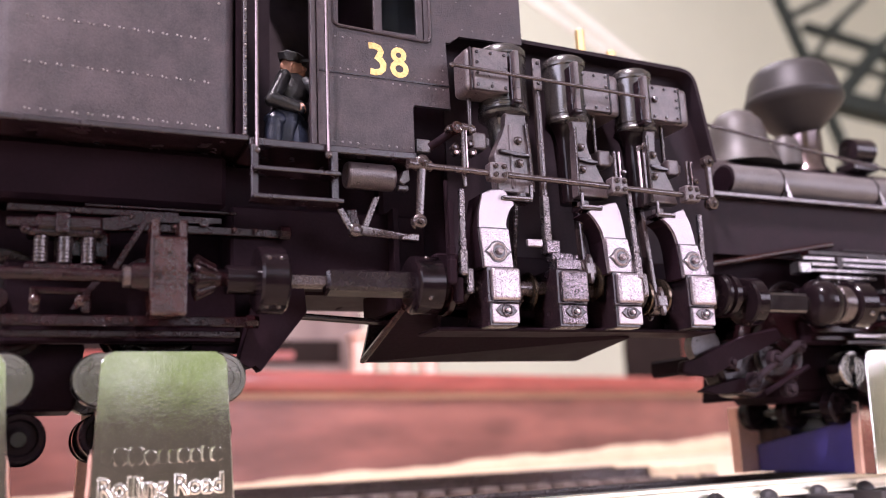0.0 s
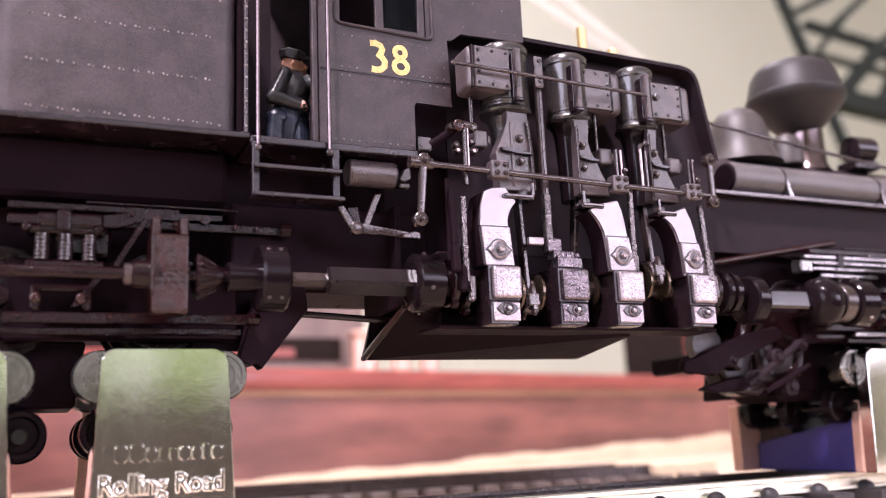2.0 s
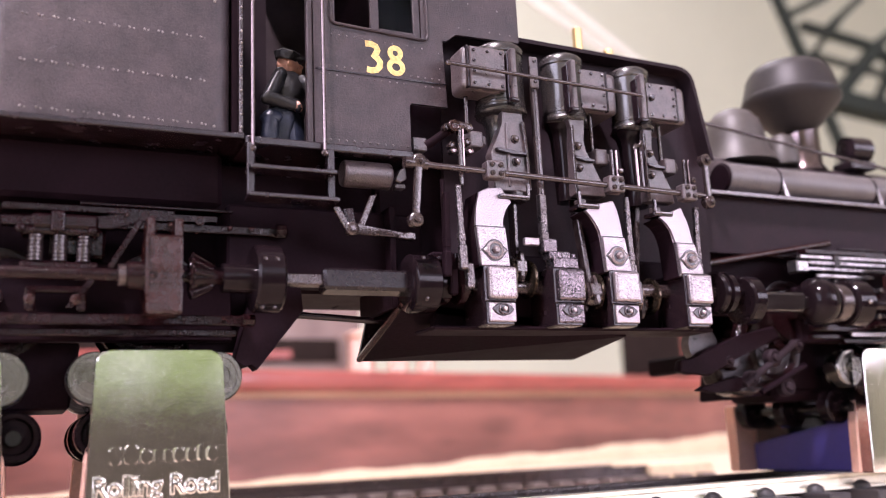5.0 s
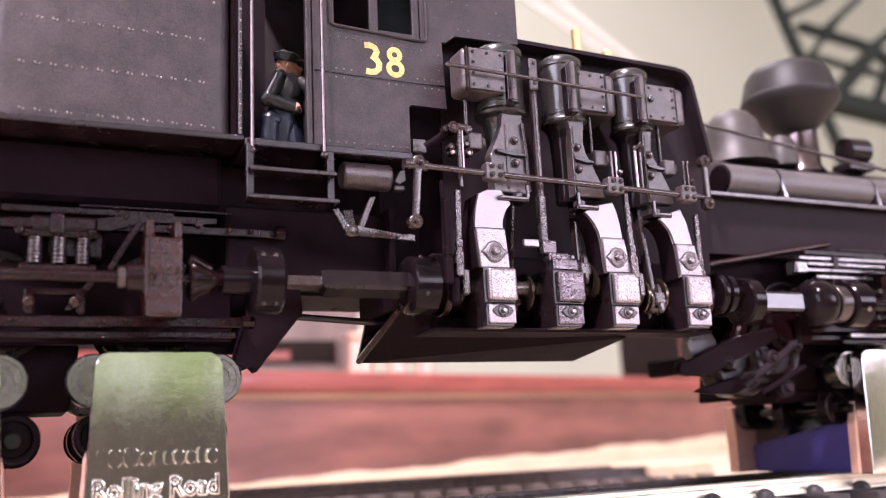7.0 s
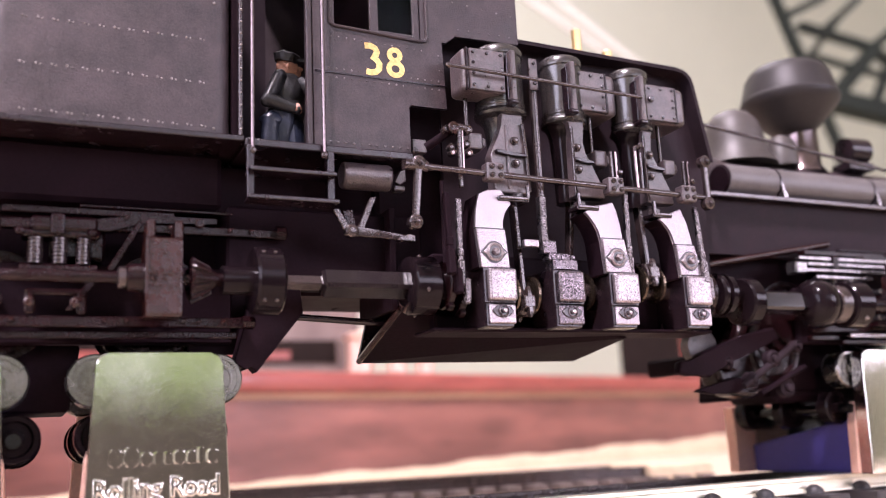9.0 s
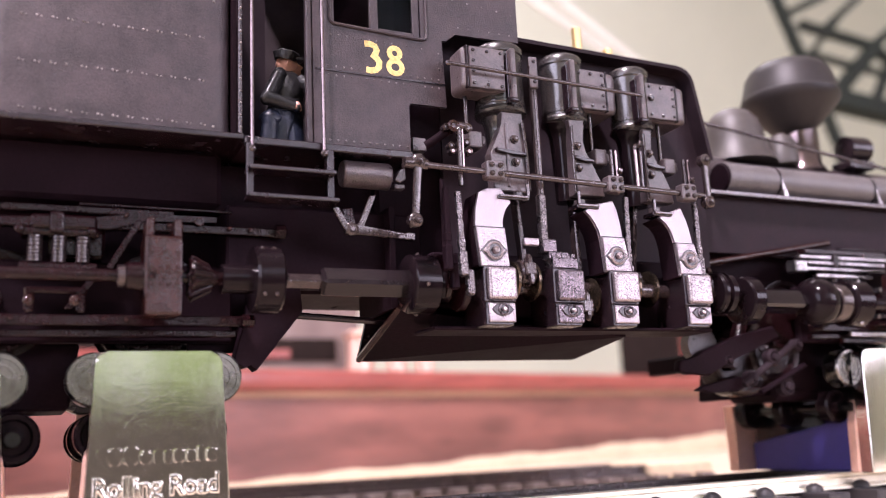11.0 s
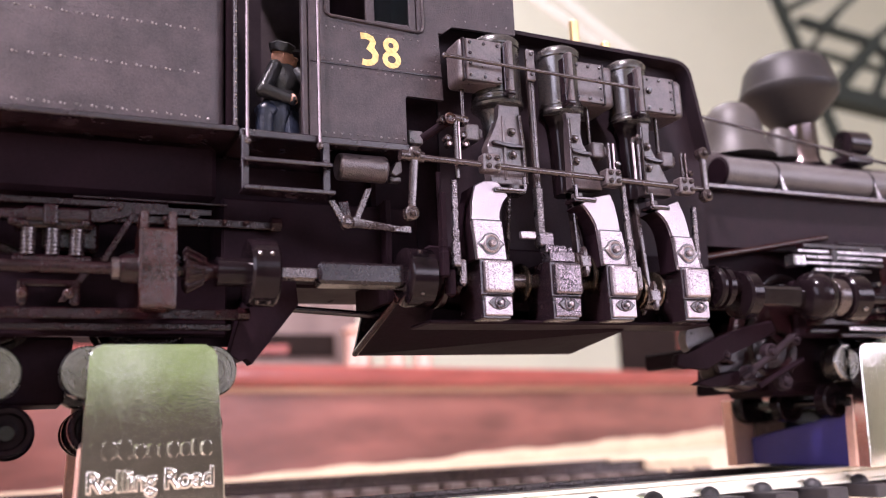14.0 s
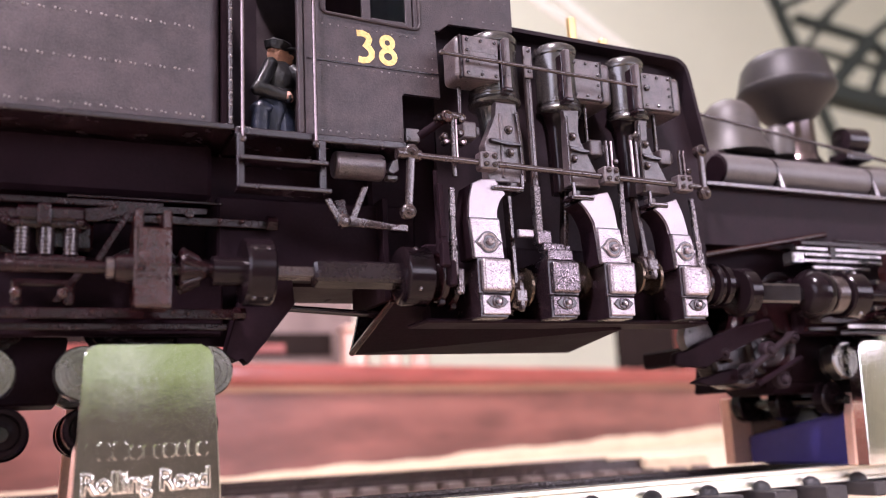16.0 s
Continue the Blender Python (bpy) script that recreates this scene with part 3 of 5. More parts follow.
bm = B()
for i in range(24):
    rivet(bm, -25.45, -0.5, 37.6 + 1.55 * i, 0.17)
part("rivets", bm, RIVET, strip, kind="stuff")
part("tank_back_edge", box(B(), -26.35, -25.75, 0.5, 33, 36.8, 74), DEEP, loco)
part("door_post", box(B(), -17.1, -16.3, -0.1, 0.9, 36.6, 74, 0.15), PANEL, loco)
# Dark sheet across the doorway that paints the shade inside it.
part("door_shade_sheet", box(B(), -26.2, -16.4, 24, 24.5, 36.6, 74), SHIELD, loco)
ladder = part("step_ladder", box(B(), -25.0, -24.1, -1.7, -0.9, 28.7, 35.4, 0.12), PAINT, loco)
part("stile", box(B(), -15.1, -14.2, -1.7, -0.9, 28.8, 35.4, 0.12), PAINT, ladder)
part("tread", box(B(), -24.9, -14.3, -3.0, 0.2, 31.9, 32.4, 0.1), PAINT, ladder)
part("tread", box(B(), -25.0, -14.0, -3.0, 0.2, 28.5, 29.0, 0.1), PAINT, ladder)
for x in (-24.5, -14.7):
    part("bracket", box(B(), x - 0.25, x + 0.25, -0.9, 0.1, 28.7, 35.6, 0.05), PAINT, ladder)

# brake cylinder and levers under the cab
bm = lathe(B(), (-12.4, 1.5, 33.45), (1, 0, 0), [(0, 1.2), (0.15, 1.6), (0.4, 1.75), (6.3, 1.75), (6.55, 1.6), (6.6, 1.2)], 28)
part("brake_cylinder", bm, TANKP, loco, "dusty black brake cylinder")
part("cylinder_bracket", prism(B(), [(-5.3, 33.0), (-4.6, 34.4), (-3.8, 34.7), (-3.7, 33.2), (-4.6, 32.6)], 0.8, 1.6, 0.1), TANKP, loco)
part("cylinder_lug", box(B(), -5.4, -3.9, 0.8, 2.0, 31.8, 32.5, 0.15), TANKP, loco)
part("frame_stub", box(B(), -2.3, -0.2, 1.6, 4.0, 37.5, 39.4, 0.15), TANKP, loco)
lev = part("brake_lever", prism(B(), [(-12.9, 25.0), (-4.0, 24.7), (-4.0, 25.4), (-9.8, 26.0), (-12.2, 26.5), (-12.9, 26.2)], -1.3, -0.7, 0.2, 2), STEEL, loco)
part("hanger_leg", prism(B(), [(-14.4, 28.2), (-13.6, 28.4), (-12.2, 26.0), (-12.9, 25.5)], -1.2, -0.6, 0.1), STEEL, lev)
part("hanger_leg", prism(B(), [(-9.3, 30.2), (-8.4, 30.4), (-10.2, 26.0), (-11.1, 26.0)], -0.6, 0.0, 0.1), STEEL, lev)
part("hanger_plate", prism(B(), [(-13.0, 28.3), (-11.6, 28.5), (-11.2, 26.4), (-12.4, 26.2)], -0.5, 0.0, 0.1), OILED, lev)
part("pin", lathe(B(), (-12.1, -0.5, 25.6), (0, -1, 0), [(0, 0.85), (1.0, 0.85), (1.2, 0.6), (1.25, 0.3)], 16), STEEL, lev)
part("lever_link", prism(B(), [(-6.2, 24.6), (-3.8, 24.5), (-3.8, 25.4), (-4.6, 25.5), (-6.0, 25.1)], -1.8, -0.5, 0.12), STEEL, loco)
part("firebox", box(B(), -6, 14, 6, 28, 20, 53.5, 0.5), DEEP, loco)

# boiler casing and shield behind the cylinders
SH = [(3.2, 22), (48, 22), (48.6, 40.5), (48.0, 43.8), (46.9, 50.0), (46.3, 53.2), (45.9, 54.2), (45.2, 54.9), (44.3, 55.3), (43.0, 55.5), (16.0, 55.9), (3.2, 55.9)]
bm = B()
prism(bm, SH, 4.0, 5.0, 0.0)
shield = part("cylinder_shield", bm, SHIELD, loco, "flat black shield behind the cylinders")
bm = B()
rim_pts = [(48.6, 40.5), (48.0, 43.8), (46.9, 50.0), (46.3, 53.2), (45.9, 54.2), (45.2, 54.9), (44.3, 55.3), (43.0, 55.5), (14.0, 56.0)]
inner = [(48.0, 40.5), (47.4, 43.7), (46.3, 49.9), (45.7, 53.0), (45.35, 53.9), (44.8, 54.4), (44.1, 54.75), (42.9, 54.9), (14.0, 55.4)]
prism(bm, rim_pts + inner[::-1], 1.3, 4.5)
part("flange", bm, SHIELD, shield)
part("boiler", lathe(B(), (14.2, 18, 41), (1, 0, 0), [(0, 12.0), (33, 12.0), (33.1, 6.0), (95, 6.0), (95.5, 5), (96, 2)], 48), PANEL, loco)
part("smokebox_saddle", box(B(), 70, 92, 12, 24, 28, 34, 0.5), PAINT, loco)

# right-hand running board with air tank, domes, chimney, bell frame
part("running_board", box(B(), 49.0, 118, 4.6, 10.5, 36.2, 36.9, 0.1), STEEL, loco, "black running board with a worn bright edge")
part("valance", box(B(), 49.2, 118, 6.4, 6.9, 27.0, 36.15), SHIELD, loco)
bm = lathe(B(), (55.3, 7.6, 39.8), (1, 0, 0), [(0.0, 2.5), (0.0, 2.75), (50, 2.75), (50.5, 2.0)], 36)
tank = part("air_tank", bm, RESERVOIR, loco, "long dull black air reservoir")
part("tank_end", lathe(B(), (55.25, 7.6, 39.8), (1, 0, 0), [(-0.3, 2.3), (0.04, 2.62), (0.05, 2.0)], 32), DEEP, tank, "flat black tank end")
for x in (65.8, 88.0):
    part("strap", lathe(B(), (x, 7.6, 39.8), (1, 0, 0), [(0, 2.76), (0, 2.87), (0.35, 2.87), (0.35, 2.76)], 32), PAINT, tank)
    part("stay", prism(B(), [(x + 0.1, 39.6), (x + 0.5, 39.6), (x + 1.5, 36.9), (x + 0.5, 36.9)], 4.75, 5.4, 0.08), BRIGHT, tank)
part("steam_dome", lathe(B(), (69.2, 18, 46), (0, 0, 1), [(0, 7.4), (2.5, 6.0), (4.5, 5.5), (6.5, 5.3), (8.6, 4.6), (10.2, 3.2), (11.0, 1.4), (11.2, 0.1)], 32), DOMEP, loco, "dusty tan-grey rounded dome")
part("sand_pipe", lathe(B(), (77.5, 15, 46), (0, 0, 1), [(0, 3), (4, 2.8), (5.5, 2), (6.3, 0.3)], 20), DOMEP, loco)
CHIM = surface("dusty_grey_chimney", (0.022, 0.0185, 0.0185), 0.5, 0, 1500, 0.3, 0.4, spec=0.35)
ch = part("chimney", lathe(B(), (85.6, 18, 46), (0, 0, 1), [(0, 4.4), (1.5, 3.6), (9, 3.5)], 32), POLISHED, loco, "grey chimney with a wide spark-arresting cap")
part("cap", lathe(B(), (84.6, 18, 53.8), (0, 0, 1), [(0, 3.3), (0.5, 4.0), (5.2, 8.5), (6.2, 9.2), (7.0, 9.25), (7.4, 9.0), (11.4, 8.0), (13.0, 6.9), (13.6, 6.0), (12.8, 5.6)], 48), CHIM, ch, "flared dusty grey chimney cap")
part("headlight", lathe(B(), (92.5, 14, 50.4), (1, 0, 0), [(0, 1), (0.1, 2.4), (5, 2.6), (5.5, 2.2)], 24), PAINT, loco)
part("headlight_bracket", box(B(), 91.5, 98.0, 12, 16.5, 46.2, 47.8, 0.2), PAINT, loco)
part("hand_rail", rod(B(), (52.5, 8.6, 49.8), (112, 8.6, 43.5), 0.3), STEEL, loco)
for x, z0, h in ((32.3, 54, 11.1), (38.2, 54, 8.2)):
    part("whistle", lathe(B(), (x, 12, z0), (0, 0, 1), [(0, 0.45), (h - 4.5, 0.45), (h - 4.3, 0.8), (h - 0.3, 0.8), (h, 0.4)], 16), BRASS, loco, "bright brass whistle")
part("ash_pan", prism(B(), [(-5.7, 11.0), (29.6, 11.0), (34, 30), (-1, 30)], 16.0, 16.6), PAINT, loco)
bm = B()
v = [bm.verts.new(p) for p in ((-5.7, 16, 11), (29.6, 16, 11), (29.6, 2, 12.9), (-4.6, 2, 16.2), (-5.7, 16, 12), (29.6, 16, 12), (29.6, 2, 13.9), (-4.6, 2, 17.2))]
for f in ((0, 1, 2, 3), (7, 6, 5, 4), (0, 4, 5, 1), (1, 5, 6, 2), (2, 6, 7, 3), (3, 7, 4, 0)):
    bm.faces.new([v[i] for i in f])
pan = part("hopper_floor", bm, DEEP, loco, "dark sloping ash pan floor")
bm = B()
rod(bm, (-5.6, 15.8, 11.2), (-4.6, 2.2, 16.6), 0.45, 8)
part("hopper_edge", bm, GEARBOX, pan)
part("hopper_end", prism(B(), [(-5.4, 16.5), (-4.6, 16.5), (-4.6, 30), (-5.4, 30)], 3, 15.5, 0.1), DEEP, pan)
part("brake_rod", rod(B(), (-21, 9, 16.6), (-4, 9, 15.6), 0.45), PAINT, loco)
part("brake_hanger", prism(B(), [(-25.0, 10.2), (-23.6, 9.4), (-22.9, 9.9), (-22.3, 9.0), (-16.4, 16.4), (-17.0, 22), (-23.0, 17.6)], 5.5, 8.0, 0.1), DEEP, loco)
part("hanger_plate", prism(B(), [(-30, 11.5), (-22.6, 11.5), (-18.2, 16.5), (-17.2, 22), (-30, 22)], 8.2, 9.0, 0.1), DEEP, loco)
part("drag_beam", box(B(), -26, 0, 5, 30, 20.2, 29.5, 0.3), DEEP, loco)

# ---- cylinders ----
CYL = ((9.5, 51.7, 3.5), (19.6, 51.7, 3.1), (31.2, 51.3, 2.98))
for x, top, r in CYL:
    bm = lathe(B(), (x, -1.6, 42.2), (0, 0, 1), [(-0.5, 2.2), (-0.2, r - 0.3), (0.0, r), (0.35, r + 0.12), (0.7, r), (0.8, r - 0.12), (1.1, r - 0.12), (1.2, r - 0.02), (1.45, r - 0.02), (1.6, r - 0.16), (top - 43.5, r - 0.16), (top - 43.3, r), (top - 42.5, r), (top - 42.2, r - 0.2)], 48)
    c = part("cylinder", bm, BARREL, loco, "semi-gloss black upright cylinder with flanged ends")
    part("cover", lathe(B(), (x, -1.6, top), (0, 0, 1), [(-0.1, r - 0.35), (0.3, r - 0.6), (0.5, 1.4), (0.55, 0.2)], 40), BARREL, c)
for k, (x0, x1, z0, z1) in enumerate(((2.35, 8.5, 44.3, 50.4), (20.0, 27.6, 43.9, 50.1), (32.0, 39.9, 43.7, 49.5))):
    vc = part("valve_chest", box(B(), x0, x1, -5.1 if k == 0 else -3.6, -0.8 if k == 0 else 3.4, z0, z1, 0.8, None, 5), TANKP, loco, "bolted black valve chest beside its cylinder")
    flap0, flap1 = (x0 + 0.9, x1 - 0.1) if k == 0 else (x0 + 0.1, x1 - 2.3)
    fy = -5.55 if k == 0 else -4.15
    part("chest_cover", box(B(), flap0, flap1, fy, fy + 0.8, z0 + 0.1, z1 - 0.25, 0.14, None, 2), TANKP, vc)
    edge = flap0 - 0.45 if k == 0 else flap1 + 0.1
    part("rib", box(B(), edge, edge + 0.35, fy + 0.15, fy + 0.95, z0 + 0.1, z1 - 0.1, 0.14, None, 2), PAINT, vc)
    bm = B()
    xa, xb = (flap0 + 0.5, flap1 - 0.6) if k == 0 else (flap1 - 0.5, flap0 + 0.9)
    for z in (z0 + 0.7, z0 + 2.35, z1 - 2.3, z1 - 0.85):
        bolt(bm, xa, fy, z, 0.23)
    for u in (0.5, 1.0):
        for z in (z0 + 0.65, z1 - 0.85):
            bolt(bm, xa + (xb - xa) * u, fy, z, 0.23)
    if k == 2:
        bolt(bm, x0 + 1.1, -4.1, 46.9, 0.5)
    part("bolts", bm, PAINT, vc, kind="stuff")

tr = part("drain_rod", rod(B(), (-0.6, -6.6, 46.75), (29.6, -6.6, 45.9), 0.25), STEEL, loco, "thin dark rod along the cylinders")
part("knob", ball(B(), (-0.4, -6.6, 46.7), 0.42), STEEL, tr)
for x, z0, z1 in ((9.2, 43.1, 50.3), (18.5, 42.8, 50.0), (30.0, 42.5, 49.4)):
    part("hanger", box(B(), x - 0.3, x + 0.5, -6.4, -5.0, z0, z1, 0.22, None, 2), TANKP, tr)
    part("hanger_web", box(B(), x - 0.5, x - 0.25, -5.6, -4.2, z0 + 0.4, z1 - 0.5, 0.1), PAINT, tr)
    part("foot", box(B(), x - 0.55, x + 0.7, -6.4, -4.4, z0 - 0.3, z0 + 0.35, 0.2, None, 2), PAINT, tr)

# ---- crosshead guide columns ----
COLS = (
    [(8.0, 42.0), (11.3, 42.0), (11.0, 41.0), (11.3, 36.5), (11.5, 31.0), (6.4, 31.0), (6.3, 34.8), (6.1, 36.0), (6.6, 37.0), (7.6, 38.6), (8.2, 40.2)],
    [(18.3, 42.0), (21.2, 42.2), (20.7, 41.2), (20.4, 39.0), (20.9, 37.6), (21.8, 36.0), (23.2, 33.4), (23.6, 31.3), (18.8, 31.3), (18.8, 41.0)],
    [(30.8, 41.9), (32.7, 41.9), (32.1, 41.0), (31.9, 38.6), (32.6, 37.2), (33.9, 35.6), (35.0, 32.9), (35.4, 31.2), (30.6, 31.2), (31.0, 40.8)],
)
for k, pts in enumerate(COLS):
    x = CYL[k][0]
    col = part("guide_column", prism(B(), pts, -4.4, -2.6, 0.2, 3), TANKP, loco, "black moulded crosshead guide column with bolts")
    part("trunk", lathe(B(), (x - 0.1, -1.3, 31.0), (0, 0, 1), [(0, 1.6), (6.0, 1.75), (9.0, 1.95), (10.2, 2.2), (10.8, 2.6), (11.2, 3.0)], 36), BARREL if k == 0 else GLOSS, col)
    xs = (9.75, 19.5, 31.55)[k]
    for z in (38.2, 35.05):
        part("column_bolt", lathe(B(), (xs, -4.3, z), (0, -1, 0), [(0, 0.62), (0.25, 0.62), (0.3, 0.45), (0.7, 0.42), (0.85, 0.2)], 8), STEEL, col)
    s0, s1 = ((6.7, 11.2), (18.7, 21.8), (30.7, 33.8))[k]
    part("shelf", prism(B(), [(s0, 36.7), (s0 + 0.1, 36.2), ((s0 + s1) / 2, 36.0), (s1, 35.9), (s1 + 0.1, 36.3), ((s0 + s1) / 2, 36.5)], -5.1, -4.3, 0.12, 2), PAINT, col)
    bm = B()
    if k == 0:
        pipe(bm, [(11.0, -4.7, 40.6), (11.35, -4.7, 36.5), (11.5, -4.7, 31.2)], 0.24)
    else:
        pipe(bm, [(s0 + 0.1, -4.6, 41.0), (s0 + 0.05, -4.6, 31.4)], 0.2)
    part("guide_bar", bm, STEEL, col)
    part("column_rib", box(B(), xs - 0.75 if k else xs - 1.3, xs - 0.6 if k else xs - 0.95, -4.65, -4.3, 31.6, 40.4, 0.08), TANKP, col)
    bx, bz = ((4.65, 38.1), (24.2, 37.45), (36.1, 37.1))[k]
    blk = part("stem_block", box(B(), bx - 1.0, bx + 1.0, -3.4, -1, bz - 1.15, bz + 1.15, 0.25, None, 2), TANKP, col)
    part("stem_collar", box(B(), bx + 1.0, bx + 1.7, -3.0, -1.4, bz - 0.6, bz + 0.7, 0.2), TANKP, blk)
    part("stem", rod(B(), (bx - 0.7, -2.2, bz + 0.9), (bx - 0.7, -2.2, 44.6), 0.3), STEEL, col)
    if k:
        cx = (25.3, 37.9)[k - 1]
        for dx in (0, 0.75):
            part("clevis_arm", box(B(), cx + dx - 0.18, cx + dx + 0.18, -4.3, -3.7, bz - 3.5, bz + 0.9, 0.1), POLISHED if dx else STEEL, col)
        part("clevis_pin", lathe(B(), (cx + 1.1, -3.6, bz - 2.2), (0, -1, 0), [(0, 0.4), (1.0, 0.4), (1.2, 0.2)], 10), STEEL, col)

lk = part("lifting_link", box(B(), 28.4, 28.85, -5.4, -4.9, 32.4, 38.4, 0.12), POLISHED, loco, "bright steel lifting link")
part("link_bar", box(B(), 29.3, 29.65, -5.4, -4.9, 32.4, 38.2, 0.1), STEEL, lk)
part("link_head", pipe(B(), [(28.6, -5.1, 38.2), (28.8, -5.1, 38.9), (29.5, -5.1, 39.0), (29.9, -5.1, 39.6)], 0.32), STEEL, lk)
vr = part("valve_post", box(B(), 12.95, 13.9, -4.4, -3.6, 24.6, 50.2, 0.2, None, 2), STEEL, loco, "tall flat steel post between cylinders")
part("post_plate", box(B(), 12.75, 14.0, -4.7, -4.35, 45.8, 50.3, 0.12), TANKP, vr)
part("post_rib", box(B(), 13.3, 13.5, -4.55, -4.35, 31.0, 45.7, 0.06), STEEL, vr)
part("post_sleeve", box(B(), 12.9, 13.95, -4.6, -3.5, 24.5, 31.0, 0.2, None, 2), RODCAST, vr, "worn speckled lower post")
bm = B()
bolt(bm, 13.4, -4.65, 49.6, 0.28)
bolt(bm, 13.4, -4.65, 46.7, 0.28)
part("bolts", bm, PAINT, vr, kind="stuff")
part("tab", box(B(), 10.4, 12.6, -4.4, -3.6, 24.0, 25.0, 0.12), CAST, vr)

# pivots left of the first cylinder
pv = part("pivot_arm", box(B(), 1.0, 1.6, -5.3, -4.8, 31.0, 39.0, 0.15, None, 2), STEEL, loco, "dark steel pivot arm beside the first cylinder")
part("arm_rib", box(B(), 1.62, 2.0, -5.2, -4.9, 33.2, 39.0, 0.1), POLISHED, pv)
part("arm_head", pipe(B(), [(-0.4, -5.0, 38.7), (1.2, -5.0, 39.1), (2.5, -5.0, 39.0)], 0.5, 12), STEEL, pv)
for p, r, mt in (((0.4, -5.3, 38.75), 0.8, GEARBOX), ((-0.5, -5.0, 38.6), 0.45, STEEL), ((2.6, -5, 38.8), 0.6, STEEL), ((2.4, -4.8, 36.9), 0.5, STEEL), ((0.2, -4.8, 36.3), 0.45, STEEL), ((2.7, -4.8, 35.7), 0.5, POLISHED), ((0.4, -4.8, 35.6), 0.45, POLISHED)):
    part("pivot", lathe(B(), (p[0], p[1] + 0.6, p[2]), (0, -1, 0), [(0, r), (1.0, r), (1.2, r * 0.75), (1.0, r * 0.45)], 16), mt, pv)
part("link", rod(B(), (0.4, -4.4, 38.6), (-2.2, -2.5, 36.8), 0.55), DEEP, pv)
part("guide_rod", rod(B(), (-0.9, -4.0, 32.0), (-0.9, -4.0, 21.5), 0.3), DEEP, pv)

# reverse shaft along the engine
rs = part("reverse_shaft", rod(B(), (-5.6, -6, 33.1), (40.0, -6, 32.1), 0.42), STEEL, loco, "long dark steel reverse shaft")
for x, z in ((5.45, 33.05), (23.9, 32.55), (36.25, 32.3)):
    blk = part("clamp_block", box(B(), x - 1.25, x + 1.25, -6.9, -5.1, z - 1.15, z + 1.15, 0.2), TANKP, rs, "bolted clamp block")
    bm = B()
    for dx in (-0.6, 0.6):
        for dz in (-0.55, 0.55):
            lathe(bm, (x + dx, -6.85, z + dz), (0, -1, 0), [(0, 0.38), (0.3, 0.34), (0.42, 0.15)], 8)
    part("bolts", bm, STEEL, rs, kind="stuff")
for x, z0, z1, zb in ((-5.0, 25.9, 33.4, 25.9), (39.9, 31.2, 37.4, 37.4)):
    lean = -0.7 if x < 0 else 0.0
    arm = part("crank_arm", prism(B(), [(x + lean - 0.45, z0), (x + lean + 0.45, z0), (x + 0.5, z1), (x - 0.5, z1)], -6.6, -5.9, 0.2, 2), STEEL, rs)
    for z in (z0, z1):
        part("boss", lathe(B(), (x + (lean if z == z0 else 0), -5.6, z), (0, -1, 0), [(0, 0.9), (1.0, 0.9), (1.2, 0.7), (1.25, 0.45), (1.5, 0.4), (1.6, 0.2)], 16), STEEL, rs)
part("collar", rod(B(), (-6.8, -6, 33.15), (-3.8, -6, 33.05), 0.75), STEEL, rs)

# ---- bearing arms with speckled caps ----
ARMS = (
    (5.7, [(2.9, 25.8), (3.1, 28.2), (3.6, 30.4), (4.9, 31.0), (6.8, 31.2), (8.3, 29.3), (7.3, 28.4), (6.8, 27.2), (6.7, 26.4), (7.3, 21.0), (3.3, 21.0)], 25.8),
    (24.4, [(19.4, 28.9), (20.9, 29.9), (24.1, 30.6), (24.7, 29.3), (25.0, 27.3), (25.2, 25.4), (26.0, 20.7), (22.0, 20.7), (21.8, 25.2), (21.5, 26.3), (21.1, 27.3), (20.4, 28.3)], 25.4),
    (36.7, [(31.6, 28.7), (33.7, 29.6), (35.6, 30.4), (36.4, 28.4), (36.8, 26.8), (37.1, 25.1), (38.2, 20.5), (34.4, 20.5), (34.1, 25.1), (33.9, 26.2), (33.5, 27.2), (32.8, 28.1)], 25.1),
)


def bearing(x, k):
    """Front cap, lower flange and eye plates of one crankshaft bearing."""
    top, mid, low = (20.9, 16.7, 13.8)
    b = part("bearing", box(B(), x - 1.9, x + 1.9, -5.2, 1.5, 13.4, 21.2, 0.15), PAINT, loco, "main crankshaft bearing with speckled cap")
    bm = box(B(), x - 1.95 + 0.15, x + 2.15, -6.2, -5.0, mid - 0.1, top - 0.25, 0.35, None, 3)
    part("cap", bm, CASTDARK if k == 1 else CAST, b, "speckled bearing cap")
    part("cap_seat", box(B(), x - 2.2, x + 2.2, -5.5, -4.8, mid - 0.4, top, 0.15), PAINT, b)
    part("flange", box(B(), x - 1.75, x + 2.0, -5.6, -4.8, low, mid - 0.5, 0.12), CASTDARK if k == 1 else CAST, b)
    bm = prism(B(), [(x - 1.45, 15.35), (x - 0.8, 14.7), (x + 0.1, 14.45), (x + 1.0, 14.7), (x + 1.7, 15.35), (x + 1.0, 15.95), (x + 0.1, 16.15), (x - 0.8, 15.95)], -5.78, -5.55, 0.08)
    part("eye_plate", bm, PAINT, b)
    part("eye_ring", lathe(B(), (x + 0.15, -5.7, 15.35), (0, -1, 0), [(0, 0.78), (0.24, 0.72), (0.28, 0.6), (0.05, 0.5)], 20), CASTDARK, b)
    part("nut", lathe(B(), (x + 0.2, -5.7, 15.35), (0, -1, 0), [(0, 0.3), (0.5, 0.3), (0.6, 0.18)], 6), CAST, b)
    return b


